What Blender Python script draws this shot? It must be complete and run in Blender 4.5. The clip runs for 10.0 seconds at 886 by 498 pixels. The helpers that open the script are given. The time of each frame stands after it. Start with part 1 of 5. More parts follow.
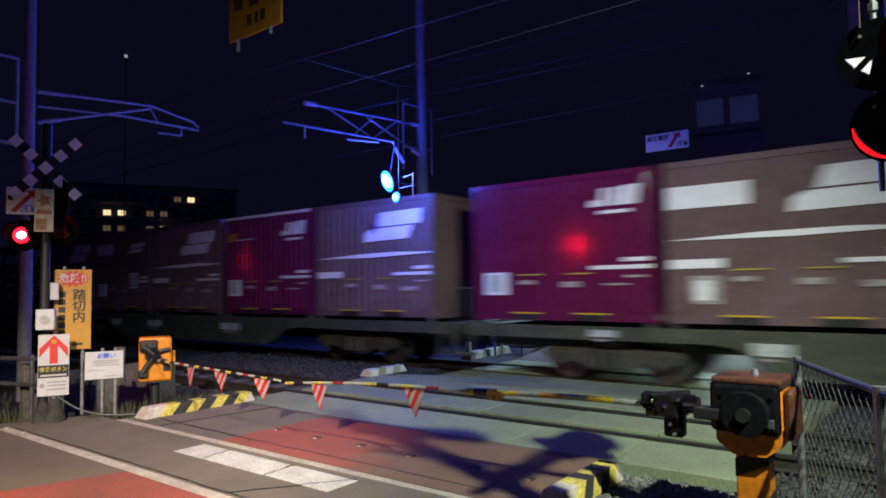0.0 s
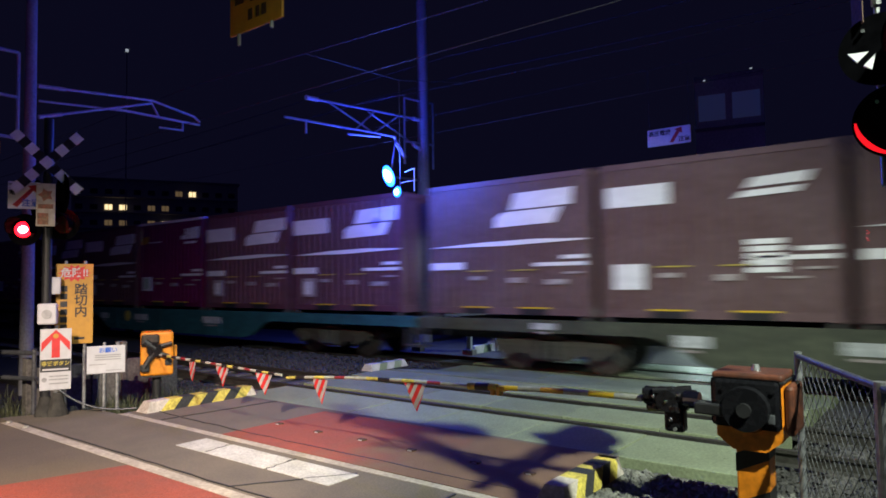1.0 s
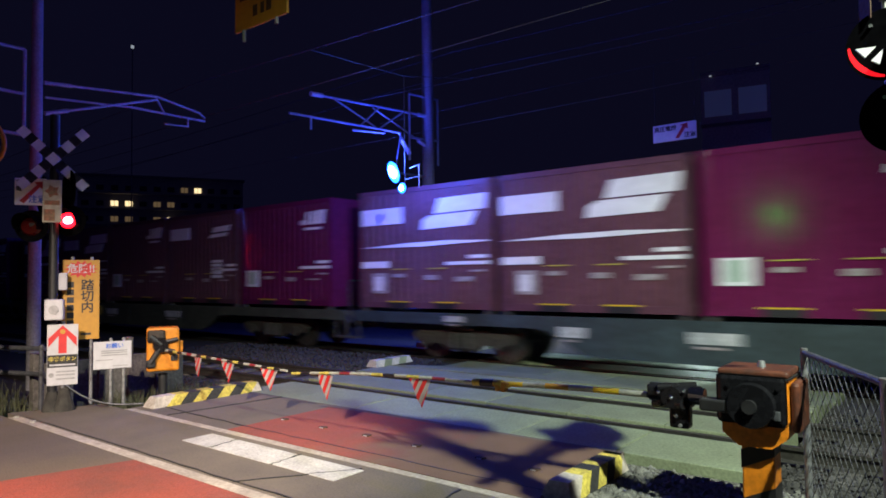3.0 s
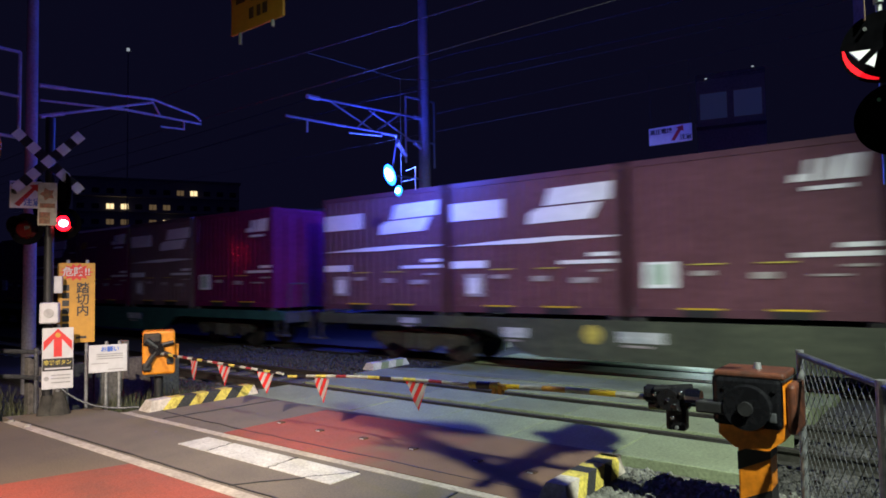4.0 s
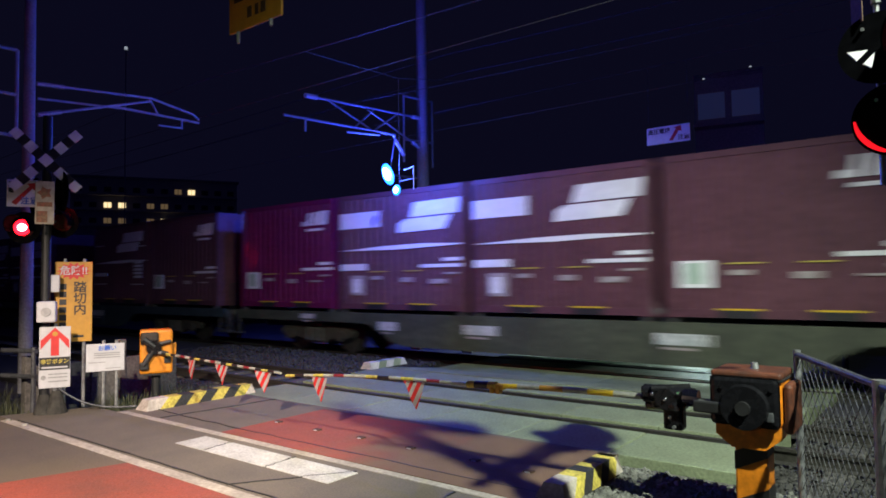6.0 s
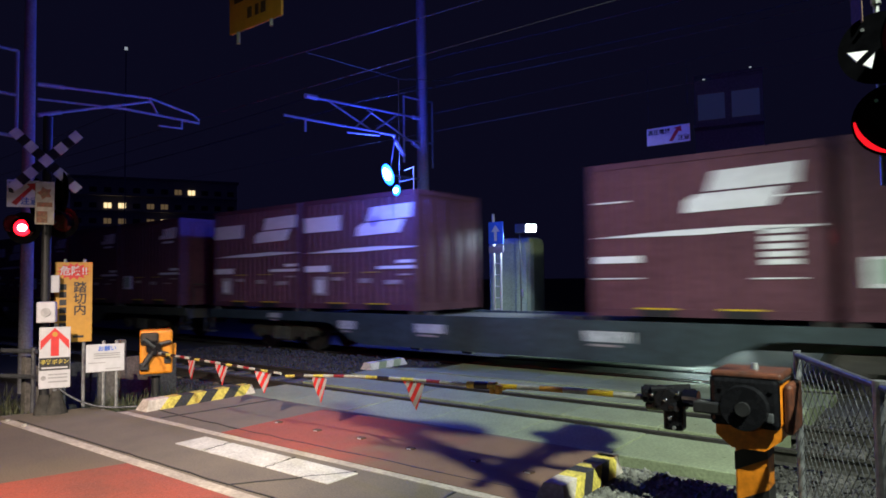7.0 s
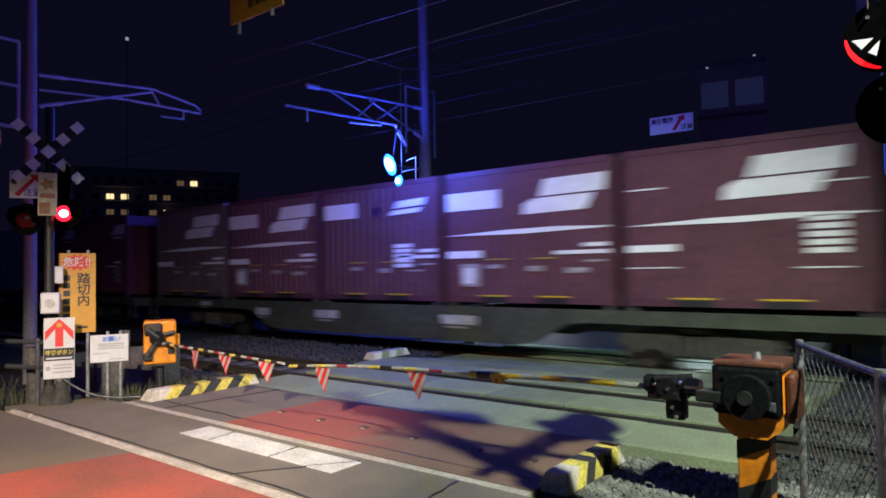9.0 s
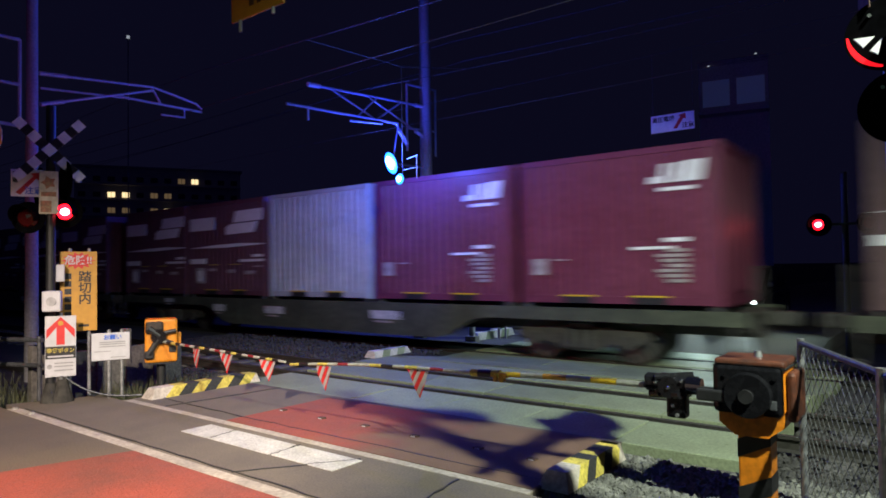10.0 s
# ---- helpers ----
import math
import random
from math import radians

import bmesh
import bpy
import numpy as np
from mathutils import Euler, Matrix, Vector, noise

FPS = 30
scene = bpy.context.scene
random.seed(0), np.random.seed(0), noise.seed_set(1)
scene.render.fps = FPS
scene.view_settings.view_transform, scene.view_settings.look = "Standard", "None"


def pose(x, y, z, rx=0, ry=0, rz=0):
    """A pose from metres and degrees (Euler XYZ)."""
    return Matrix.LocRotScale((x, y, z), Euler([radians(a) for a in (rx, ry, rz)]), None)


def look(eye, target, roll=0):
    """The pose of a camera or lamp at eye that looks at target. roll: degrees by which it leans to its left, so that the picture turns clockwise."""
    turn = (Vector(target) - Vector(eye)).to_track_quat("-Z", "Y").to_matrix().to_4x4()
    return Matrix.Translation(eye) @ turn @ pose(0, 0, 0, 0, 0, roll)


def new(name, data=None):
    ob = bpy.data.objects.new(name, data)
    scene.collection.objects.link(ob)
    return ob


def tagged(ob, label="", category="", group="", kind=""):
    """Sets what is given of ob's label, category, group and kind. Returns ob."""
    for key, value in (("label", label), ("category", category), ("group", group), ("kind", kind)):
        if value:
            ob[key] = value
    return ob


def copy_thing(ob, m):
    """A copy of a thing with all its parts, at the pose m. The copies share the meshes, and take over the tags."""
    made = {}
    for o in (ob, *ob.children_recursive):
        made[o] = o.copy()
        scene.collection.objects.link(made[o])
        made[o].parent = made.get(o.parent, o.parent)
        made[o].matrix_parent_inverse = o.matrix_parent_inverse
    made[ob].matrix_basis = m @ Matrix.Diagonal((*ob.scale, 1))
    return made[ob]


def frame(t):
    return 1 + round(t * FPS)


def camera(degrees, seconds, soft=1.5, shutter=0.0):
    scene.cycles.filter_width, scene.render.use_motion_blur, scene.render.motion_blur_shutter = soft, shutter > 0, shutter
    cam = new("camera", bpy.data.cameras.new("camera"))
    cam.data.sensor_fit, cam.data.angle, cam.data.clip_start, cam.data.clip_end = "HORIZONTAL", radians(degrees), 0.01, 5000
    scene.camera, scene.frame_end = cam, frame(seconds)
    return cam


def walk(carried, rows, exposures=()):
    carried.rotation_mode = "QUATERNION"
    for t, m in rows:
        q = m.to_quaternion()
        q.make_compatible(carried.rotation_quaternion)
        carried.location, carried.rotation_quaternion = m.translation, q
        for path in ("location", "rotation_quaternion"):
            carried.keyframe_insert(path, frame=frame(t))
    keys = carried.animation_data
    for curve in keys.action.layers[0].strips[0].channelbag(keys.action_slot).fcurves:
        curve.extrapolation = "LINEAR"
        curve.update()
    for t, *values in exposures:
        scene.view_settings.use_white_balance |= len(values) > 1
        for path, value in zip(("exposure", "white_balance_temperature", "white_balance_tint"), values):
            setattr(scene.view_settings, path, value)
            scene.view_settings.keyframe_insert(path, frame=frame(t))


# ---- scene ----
# x runs along the tracks, y across them, z up from the rail heads.
cam = camera(68.47, 10.0, soft=1.7, shutter=0.45)
EYE = (0.0, 0.0, 1.62)
TURNS = [
    (0, 93.188, 0.879, 37.580), (0.5, 93.045, 0.877, 37.533), (1, 92.742, 0.805, 37.685),
    (1.5, 92.607, 0.880, 37.936), (2, 92.523, 0.843, 38.106), (2.5, 92.344, 0.780, 38.191),
    (4, 92.629, 0.868, 37.806), (4.5, 92.555, 0.920, 37.651), (5, 92.414, 0.900, 37.513),
    (5.5, 92.499, 0.806, 37.618), (7, 92.617, 0.760, 37.622), (7.5, 92.447, 0.780, 37.746),
    (8, 92.220, 0.813, 37.766), (8.5, 91.934, 0.885, 37.789), (9, 91.750, 0.897, 37.839),
    (9.5, 91.678, 0.894, 37.905), (10, 91.610, 0.873, 37.924),
]
walk(cam, [(t, pose(*EYE, rx, ry, rz)) for t, rx, ry, rz in TURNS], exposures=[(0, -0.15), (0.4, 0.0), (10, 0.0)])

# ---------------------------------------------------------------- light
world = bpy.data.worlds.new("night")
scene.world = world
world.use_nodes = True
bg = world.node_tree.nodes["Background"]
bg.inputs[0].default_value = (0.24, 0.23, 0.86, 1)
bg.inputs[1].default_value = 0.0122


def lamp(name, kind, energy, colour, m, **settings):
    data = bpy.data.lights.new(name, kind)
    data.energy, data.color = energy, colour
    if "radius" in settings:
        data.shadow_soft_size = settings["radius"]
    if "cone" in settings:
        data.spot_size, data.spot_blend = radians(settings["cone"]), settings.get("blend", 0.5)
    ob = new(name, data)
    ob.matrix_basis = m
    return ob


# street lamp beside the crossing, lamp over the side street, the blue floodlights, the lamps beyond the tracks, and
# added fills
lamp("street_light_source", "SPOT", 4900, (0.90, 1.0, 0.84), look((2.3, 2.45, 6.1), (-4.2, 7.8, 0.1)), radius=0.06, cone=75, blend=0.85)
lamp("side_street_light_source", "SPOT", 7700, (1.0, 0.81, 0.66), look((-1.5, -2.5, 5.2), (-6.0, 1.5, 0.1)), radius=0.10, cone=53, blend=0.7)
lamp("blue_lamp_source", "POINT", 1100, (0.04, 0.07, 1.0), pose(-12.9, 13.95, 4.75), radius=0.10)
# Added fill before the train: stands in for the blue glare over its side.
lamp("cyan_lamp_source", "POINT", 590, (0.05, 0.11, 1.0), pose(-8.8, 9.6, 4.0), radius=0.10)
# Added fill on the far road, besides the headlights' own light.
lamp("far_lamp_source", "SPOT", 800, (0.62, 0.98, 1.0), look((-0.4, 17.0, 3.4), (-4.2, 14.6, 0)), radius=0.12, cone=52, blend=0.8)
lamp("yard_lamp_source", "SPOT", 380, (0.62, 0.82, 1.0), look((-8.74, 14.78, 2.9), (-9.9, 13.3, 0.0)), radius=0.06, cone=120, blend=0.6)
for hx in (-4.82, -3.76):
    lamp("headlight_source", "SPOT", 300, (0.75, 1.0, 0.95), look((hx, 16.93, 0.64), (hx + 0.2, 12.6, 0.0)), radius=0.05, cone=34, blend=0.8)
# Unseen blue lamp, added to fill the shadows on the road with blue.
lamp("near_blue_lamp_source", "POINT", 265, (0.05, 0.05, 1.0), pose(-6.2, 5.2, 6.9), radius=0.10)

# ---------------------------------------------------------------- materials
MATS = {}


def surface(name, colour, rough=0.6, metal=0.0, grain=30.0, vary=0.25, stain=1.2, bump=0.15, second=None, coat=0.0, per_thing=0.0, spec=0.5):
    """A procedural surface: base colour with fine grain, larger stains and a little relief."""
    if name in MATS:
        return MATS[name]
    m = bpy.data.materials.new(name)
    m.use_nodes = True
    nt = m.node_tree
    n, link = nt.nodes, nt.links.new
    b = n["Principled BSDF"]
    b.inputs["Metallic"].default_value = metal
    b.inputs["Specular IOR Level"].default_value = spec
    b.inputs["Coat Weight"].default_value = coat
    tc = n.new("ShaderNodeTexCoord")
    fine, large = n.new("ShaderNodeTexNoise"), n.new("ShaderNodeTexNoise")
    fine.inputs["Scale"].default_value, fine.inputs["Detail"].default_value = grain, 5
    large.inputs["Scale"].default_value, large.inputs["Detail"].default_value = stain, 7
    large.inputs["Roughness"].default_value = 0.65
    link(tc.outputs["Object"], fine.inputs["Vector"])
    link(tc.outputs["Object"], large.inputs["Vector"])
    mix = n.new("ShaderNodeMix")
    mix.data_type = "RGBA"
    dark = second or tuple(c * (1 - vary) for c in colour)
    mix.inputs[6].default_value, mix.inputs[7].default_value = (*dark, 1), (*colour, 1)
    ramp = n.new("ShaderNodeMapRange")
    ramp.inputs["From Min"].default_value, ramp.inputs["From Max"].default_value = 0.36, 0.62
    link(large.outputs["Fac"], ramp.inputs["Value"])
    link(ramp.outputs["Result"], mix.inputs[0])
    speck = n.new("ShaderNodeMix")
    speck.data_type, speck.blend_type = "RGBA", "MULTIPLY"
    speck.inputs[0].default_value = min(1.0, vary * 2.2)
    tone = n.new("ShaderNodeMapRange")
    tone.inputs["From Min"].default_value, tone.inputs["From Max"].default_value = 0.3, 0.7
    tone.inputs["To Min"].default_value, tone.inputs["To Max"].default_value = 0.45, 1.3
    link(fine.outputs["Fac"], tone.inputs["Value"])
    link(mix.outputs[2], speck.inputs[6])
    link(tone.outputs["Result"], speck.inputs[7])
    out = speck.outputs[2]
    if per_thing:
        info, hsv = n.new("ShaderNodeObjectInfo"), n.new("ShaderNodeHueSaturation")
        rng = n.new("ShaderNodeMapRange")
        rng.inputs["To Min"].default_value, rng.inputs["To Max"].default_value = 1 - per_thing, 1 + per_thing
        link(info.outputs["Random"], rng.inputs["Value"])
        link(rng.outputs["Result"], hsv.inputs["Value"])
        link(out, hsv.inputs["Color"])
        out = hsv.outputs["Color"]
    link(out, b.inputs["Base Color"])
    rr = n.new("ShaderNodeMapRange")
    rr.inputs["To Min"].default_value, rr.inputs["To Max"].default_value = max(0.05, rough - 0.12), min(1, rough + 0.12)
    link(large.outputs["Fac"], rr.inputs["Value"])
    link(rr.outputs["Result"], b.inputs["Roughness"])
    if bump:
        bp = n.new("ShaderNodeBump")
        bp.inputs["Strength"].default_value, bp.inputs["Distance"].default_value = bump, 0.02
        link(fine.outputs["Fac"], bp.inputs["Height"])
        link(bp.outputs["Normal"], b.inputs["Normal"])
    MATS[name] = m
    return m


def glow(name, colour, strength):
    if name in MATS:
        return MATS[name]
    m = bpy.data.materials.new(name)
    m.use_nodes = True
    b = m.node_tree.nodes["Principled BSDF"]
    b.inputs["Base Color"].default_value = (*colour, 1)
    b.inputs["Emission Color"].default_value = (*colour, 1)
    b.inputs["Emission Strength"].default_value = strength
    MATS[name] = m
    return m


ASPHALT = surface("asphalt", (0.150, 0.116, 0.082), 0.85, grain=60, vary=0.20, stain=0.55, bump=0.35, second=(0.100, 0.080, 0.060))
ASPHALT_OLD = surface("old_asphalt", (0.170, 0.138, 0.102), 0.85, grain=60, vary=0.20, stain=0.8, bump=0.35, second=(0.115, 0.095, 0.073))
CONCRETE = surface("concrete", (0.33, 0.31, 0.27), 0.85, grain=25, vary=0.30, stain=1.5, bump=0.3, second=(0.20, 0.19, 0.17))
STRIP = surface("edge_strip_concrete", (0.46, 0.40, 0.32), 0.85, grain=25, vary=0.25, stain=2.5, bump=0.3, second=(0.32, 0.28, 0.23))
OLD_CONCRETE = surface("weathered_concrete", (0.13, 0.122, 0.108), 0.9, grain=25, vary=0.35, stain=3, bump=0.3, second=(0.075, 0.07, 0.062))
PANEL = surface("crossing_panel_concrete", (0.275, 0.325, 0.195), 0.62, grain=35, vary=0.25, stain=0.9, bump=0.25, second=(0.185, 0.215, 0.13), per_thing=0.12)
RED_PAINT = surface("red_road_paint", (0.33, 0.070, 0.042), 0.85, grain=60, vary=0.22, stain=0.9, bump=0.5, second=(0.20, 0.062, 0.042))
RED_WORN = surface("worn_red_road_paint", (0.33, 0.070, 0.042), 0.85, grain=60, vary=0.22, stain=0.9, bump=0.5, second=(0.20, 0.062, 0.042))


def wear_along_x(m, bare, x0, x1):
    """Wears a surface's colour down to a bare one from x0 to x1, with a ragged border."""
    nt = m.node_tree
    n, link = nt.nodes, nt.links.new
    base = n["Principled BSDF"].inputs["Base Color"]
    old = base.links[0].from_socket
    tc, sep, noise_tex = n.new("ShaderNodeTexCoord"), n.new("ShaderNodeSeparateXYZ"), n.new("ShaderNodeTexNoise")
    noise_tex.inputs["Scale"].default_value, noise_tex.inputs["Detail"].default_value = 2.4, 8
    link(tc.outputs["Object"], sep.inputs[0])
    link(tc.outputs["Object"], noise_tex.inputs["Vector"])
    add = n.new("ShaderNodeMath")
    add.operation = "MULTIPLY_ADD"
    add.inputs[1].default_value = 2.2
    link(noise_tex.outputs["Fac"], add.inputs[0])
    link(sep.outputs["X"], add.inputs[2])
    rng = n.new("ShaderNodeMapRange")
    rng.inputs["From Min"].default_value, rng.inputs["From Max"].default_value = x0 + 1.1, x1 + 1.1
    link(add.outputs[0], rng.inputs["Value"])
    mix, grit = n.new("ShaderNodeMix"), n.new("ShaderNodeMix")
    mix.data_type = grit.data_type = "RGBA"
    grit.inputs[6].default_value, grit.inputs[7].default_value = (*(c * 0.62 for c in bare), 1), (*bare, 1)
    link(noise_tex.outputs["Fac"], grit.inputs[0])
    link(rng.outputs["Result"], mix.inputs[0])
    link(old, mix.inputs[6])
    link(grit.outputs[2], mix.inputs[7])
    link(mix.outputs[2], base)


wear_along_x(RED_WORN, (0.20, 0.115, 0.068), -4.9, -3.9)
WHITE_PAINT = surface("white_road_paint", (0.60, 0.575, 0.52), 0.75, grain=45, vary=0.25, stain=3.0, bump=0.4, second=(0.42, 0.40, 0.36))
WHITE = surface("white_sign_face", (0.46, 0.46, 0.49), 0.45, grain=12, vary=0.06, stain=3, bump=0.02)
SIGN_WHITE = surface("reflective_white_sheet", (0.82, 0.82, 0.84), 0.40, grain=12, vary=0.06, stain=3, bump=0.02)
CREAM = surface("faded_poster_paper", (0.42, 0.37, 0.28), 0.6, grain=14, vary=0.2, stain=8, bump=0.02)
SIGN_GREY = surface("sign_back_grey", (0.30, 0.30, 0.31), 0.5, metal=0.4, grain=20, vary=0.15)
YELLOW = surface("yellow_paint", (0.72, 0.48, 0.02), 0.5, grain=18, vary=0.15, stain=4, bump=0.05)
SIGN_YELLOW = surface("sign_yellow", (0.45, 0.225, 0.022), 0.5, grain=12, vary=0.08, stain=3, bump=0.02)
ORANGE = surface("machine_orange", (0.75, 0.23, 0.012), 0.42, grain=18, vary=0.22, stain=5, bump=0.06)
AMBER = surface("machine_amber", (0.66, 0.235, 0.012), 0.42, grain=18, vary=0.2, stain=5, bump=0.06)
GLOSS = surface("black_gloss", (0.010, 0.010, 0.012), 0.22, grain=25, vary=0.3, stain=3, bump=0.05, spec=0.3)
MESH_WIRE = surface("mesh_wire_steel", (0.17, 0.175, 0.19), 0.4, metal=0.4, grain=22, vary=0.3, stain=5)
FENCE = surface("weathered_fence_steel", (0.11, 0.115, 0.125), 0.45, metal=0.5, grain=22, vary=0.3, stain=5)
BLACK = surface("black_paint", (0.016, 0.016, 0.018), 0.5, grain=25, vary=0.3, stain=3, bump=0.08)
KERB_YELLOW = surface("kerb_yellow", (0.62, 0.50, 0.09), 0.8, grain=30, vary=0.35, stain=5, bump=0.3)
KERB_END = surface("kerb_end_concrete", (0.52, 0.46, 0.40), 0.85, grain=25, vary=0.25, stain=4, bump=0.3)
KERB_BLACK = surface("kerb_black", (0.030, 0.030, 0.030), 0.8, grain=30, vary=0.35, stain=5, bump=0.3)
RED = surface("sign_red", (0.55, 0.02, 0.02), 0.5, grain=12, vary=0.12, bump=0.02)
BLUE = surface("sign_blue", (0.03, 0.12, 0.55), 0.4, grain=12, vary=0.08, bump=0.02)
STEEL = surface("galvanised_steel", (0.42, 0.43, 0.44), 0.42, metal=0.75, grain=22, vary=0.25, stain=4, bump=0.05)
POLE = surface("mast_concrete", (0.24, 0.24, 0.25), 0.7, grain=25, vary=0.2, stain=2, bump=0.1)
ARM = surface("arm_galvanised", (0.36, 0.37, 0.40), 0.5, metal=0.2, grain=25, vary=0.2, stain=4)
RAIL = surface("rail_steel", (0.055, 0.052, 0.045), 0.5, metal=0.3, grain=30, vary=0.3, stain=5)
# Orange darkened for the shade on the machine's top and side, with stains.
SHADED_ORANGE = surface("shaded_orange_lid", (0.125, 0.036, 0.016), 0.5, grain=24, vary=0.4, stain=7, bump=0.08, second=(0.05, 0.022, 0.016))
CHROME = surface("bright_steel", (0.62, 0.64, 0.66), 0.14, metal=1.0, grain=12, vary=0.08, bump=0.01)
LID = surface("dark_worn_lid", (0.045, 0.030, 0.022), 0.7, grain=30, vary=0.4, stain=6, bump=0.1, second=(0.02, 0.015, 0.012))
RUST = surface("rusty_steel", (0.10, 0.055, 0.035), 0.8, metal=0.3, grain=30, vary=0.4, stain=4)
DARK_BALLAST = surface("darker_ballast", (0.11, 0.106, 0.092), 0.9, grain=14, vary=0.4, stain=9, bump=0.5, second=(0.08, 0.077, 0.068))
# Ballast darkened in the colour for ground that little light reaches.
UNLIT_BALLAST = surface("unlit_ballast", (0.055, 0.052, 0.048), 0.85, grain=14, vary=0.4, stain=9, bump=0.5, second=(0.035, 0.034, 0.032))
BOOM_RED = surface("dull_boom_red", (0.24, 0.022, 0.03), 0.55, grain=20, vary=0.25, stain=6, bump=0.03)
# Flag white toned down for the weak light on the flags.
FLAG_PALE = surface("dimmed_flag_white", (0.38, 0.33, 0.33), 0.7, grain=14, vary=0.15, stain=6, bump=0.03)
SOOT = surface("soot_black_cover", (0.004, 0.004, 0.005), 0.9, grain=20, vary=0.3, bump=0.02, spec=0.0)
BALLAST = surface("ballast_stone", (0.19, 0.19, 0.165), 0.9, grain=14, vary=0.4, stain=9, bump=0.5, second=(0.10, 0.10, 0.09))
SOIL = surface("dark_soil", (0.045, 0.042, 0.036), 0.95, grain=12, vary=0.5, stain=0.7, bump=0.6)
RUBBER = surface("dark_rubber", (0.018, 0.018, 0.018), 0.6, grain=30, vary=0.3)
MAROON = surface("maroon_container_paint", (0.130, 0.052, 0.070), 0.52, grain=9, vary=0.20, stain=1.1, bump=0.03, second=(0.098, 0.040, 0.054), per_thing=0.16, spec=0.3)
CRIMSON = surface("crimson_container_paint", (0.140, 0.014, 0.070), 0.17, grain=9, vary=0.18, stain=1.0, bump=0.03, second=(0.118, 0.012, 0.054), per_thing=0.14, spec=0.5)
ROSE = surface("rose_container_paint", (0.165, 0.040, 0.075), 0.42, grain=9, vary=0.18, stain=1.0, bump=0.03, second=(0.13, 0.030, 0.056), per_thing=0.06, spec=0.3)
MAUVE = surface("mauve_container_paint", (0.155, 0.100, 0.104), 0.52, grain=9, vary=0.18, stain=1.0, bump=0.03, second=(0.12, 0.07, 0.07), per_thing=0.12, spec=0.3)
PALE = surface("pale_container_paint", (0.44, 0.48, 0.50), 0.45, grain=9, vary=0.10, stain=1.2, bump=0.03, second=(0.34, 0.37, 0.39))
MARK = surface("white_container_marking", (0.86, 0.87, 0.86), 0.5, grain=8, vary=0.08, stain=3, bump=0.02, second=(0.74, 0.75, 0.74))
# Boom white dulled and greened for the street lamp's light on it.
BOOM_PALE = surface("tinted_boom_white", (0.40, 0.41, 0.36), 0.55, grain=20, vary=0.2, stain=6, bump=0.03, second=(0.28, 0.28, 0.23))
STENCIL = surface("worn_wagon_stencil", (0.60, 0.62, 0.60), 0.6, grain=14, vary=0.3, stain=6, bump=0.02, second=(0.36, 0.40, 0.39))
MARK_DIM = surface("worn_container_print", (0.46, 0.42, 0.40), 0.6, grain=14, vary=0.3, stain=6, bump=0.02, second=(0.26, 0.22, 0.21))
MARK_GREEN = surface("pale_green_label", (0.42, 0.56, 0.44), 0.5, grain=8, vary=0.1, bump=0.02)
SILL_TEAL = surface("wagon_teal", (0.030, 0.135, 0.140), 0.5, grain=10, vary=0.35, stain=1.6, bump=0.06, second=(0.024, 0.088, 0.090))
SILL_SEA = surface("wagon_sea_green", (0.034, 0.130, 0.100), 0.5, grain=10, vary=0.35, stain=1.6, bump=0.06, second=(0.026, 0.082, 0.064))
SILL_SLATE = surface("wagon_slate", (0.042, 0.068, 0.072), 0.55, grain=10, vary=0.35, stain=1.6, bump=0.06, second=(0.028, 0.044, 0.046))
SILL_OLIVE = surface("wagon_olive_brown", (0.074, 0.086, 0.052), 0.6, grain=10, vary=0.35, stain=1.6, bump=0.06, second=(0.044, 0.052, 0.034))
SILL = surface("wagon_grey_green", (0.070, 0.100, 0.076), 0.55, grain=10, vary=0.35, stain=1.6, bump=0.06, second=(0.042, 0.062, 0.048))
GRIME = surface("bogie_grime", (0.075, 0.072, 0.062), 0.75, grain=22, vary=0.45, stain=5, bump=0.2)
WHEEL = surface("wheel_steel", (0.16, 0.15, 0.14), 0.45, metal=0.8, grain=22, vary=0.3)
WIRE = surface("dark_copper_wire", (0.05, 0.05, 0.055), 0.6, metal=0.3, grain=20, vary=0.2)
WALL = surface("far_wall", (0.46, 0.46, 0.47), 0.85, grain=8, vary=0.2, stain=0.3)
ROOF = surface("far_roof", (0.30, 0.30, 0.32), 0.7, grain=8, vary=0.25, stain=0.4)
LEAF = surface("weed_leaf", (0.09, 0.10, 0.045), 0.7, grain=9, vary=0.4, stain=4)
GLASS_DARK = surface("dark_lens", (0.05, 0.004, 0.004), 0.15, grain=5, vary=0.1, bump=0.0)
RED_GLOW = glow("red_lamp_glow", (1.0, 0.004, 0.012), 9.0)
RED_CORE = glow("red_lamp_core", (1.0, 0.10, 0.12), 60.0)
RED_BEAM = glow("red_lamp_beam", (1.0, 0.006, 0.02), 480.0)
GREEN_BEAM = glow("green_lamp_beam", (0.06, 1.0, 0.10), 160.0)
RED_ARC = glow("red_arc_glow", (1.0, 0.01, 0.02), 1.1)
BLUE_GLOW = glow("blue_lamp_glow", (0.03, 0.30, 1.0), 2.2)
CYAN_GLOW = glow("cyan_lamp_glow", (0.35, 0.90, 1.0), 24.0)
WINDOW_GLOW = glow("lit_window", (1.0, 0.76, 0.40), 1.3)
WINDOW_FAINT = glow("faint_window", (0.60, 0.85, 1.0), 0.0065)
WINDOW_DIM = glow("dim_window", (0.60, 0.40, 0.20), 0.16)
LAMP_GLOW = glow("white_lamp_glow", (0.85, 1.0, 0.95), 12.0)

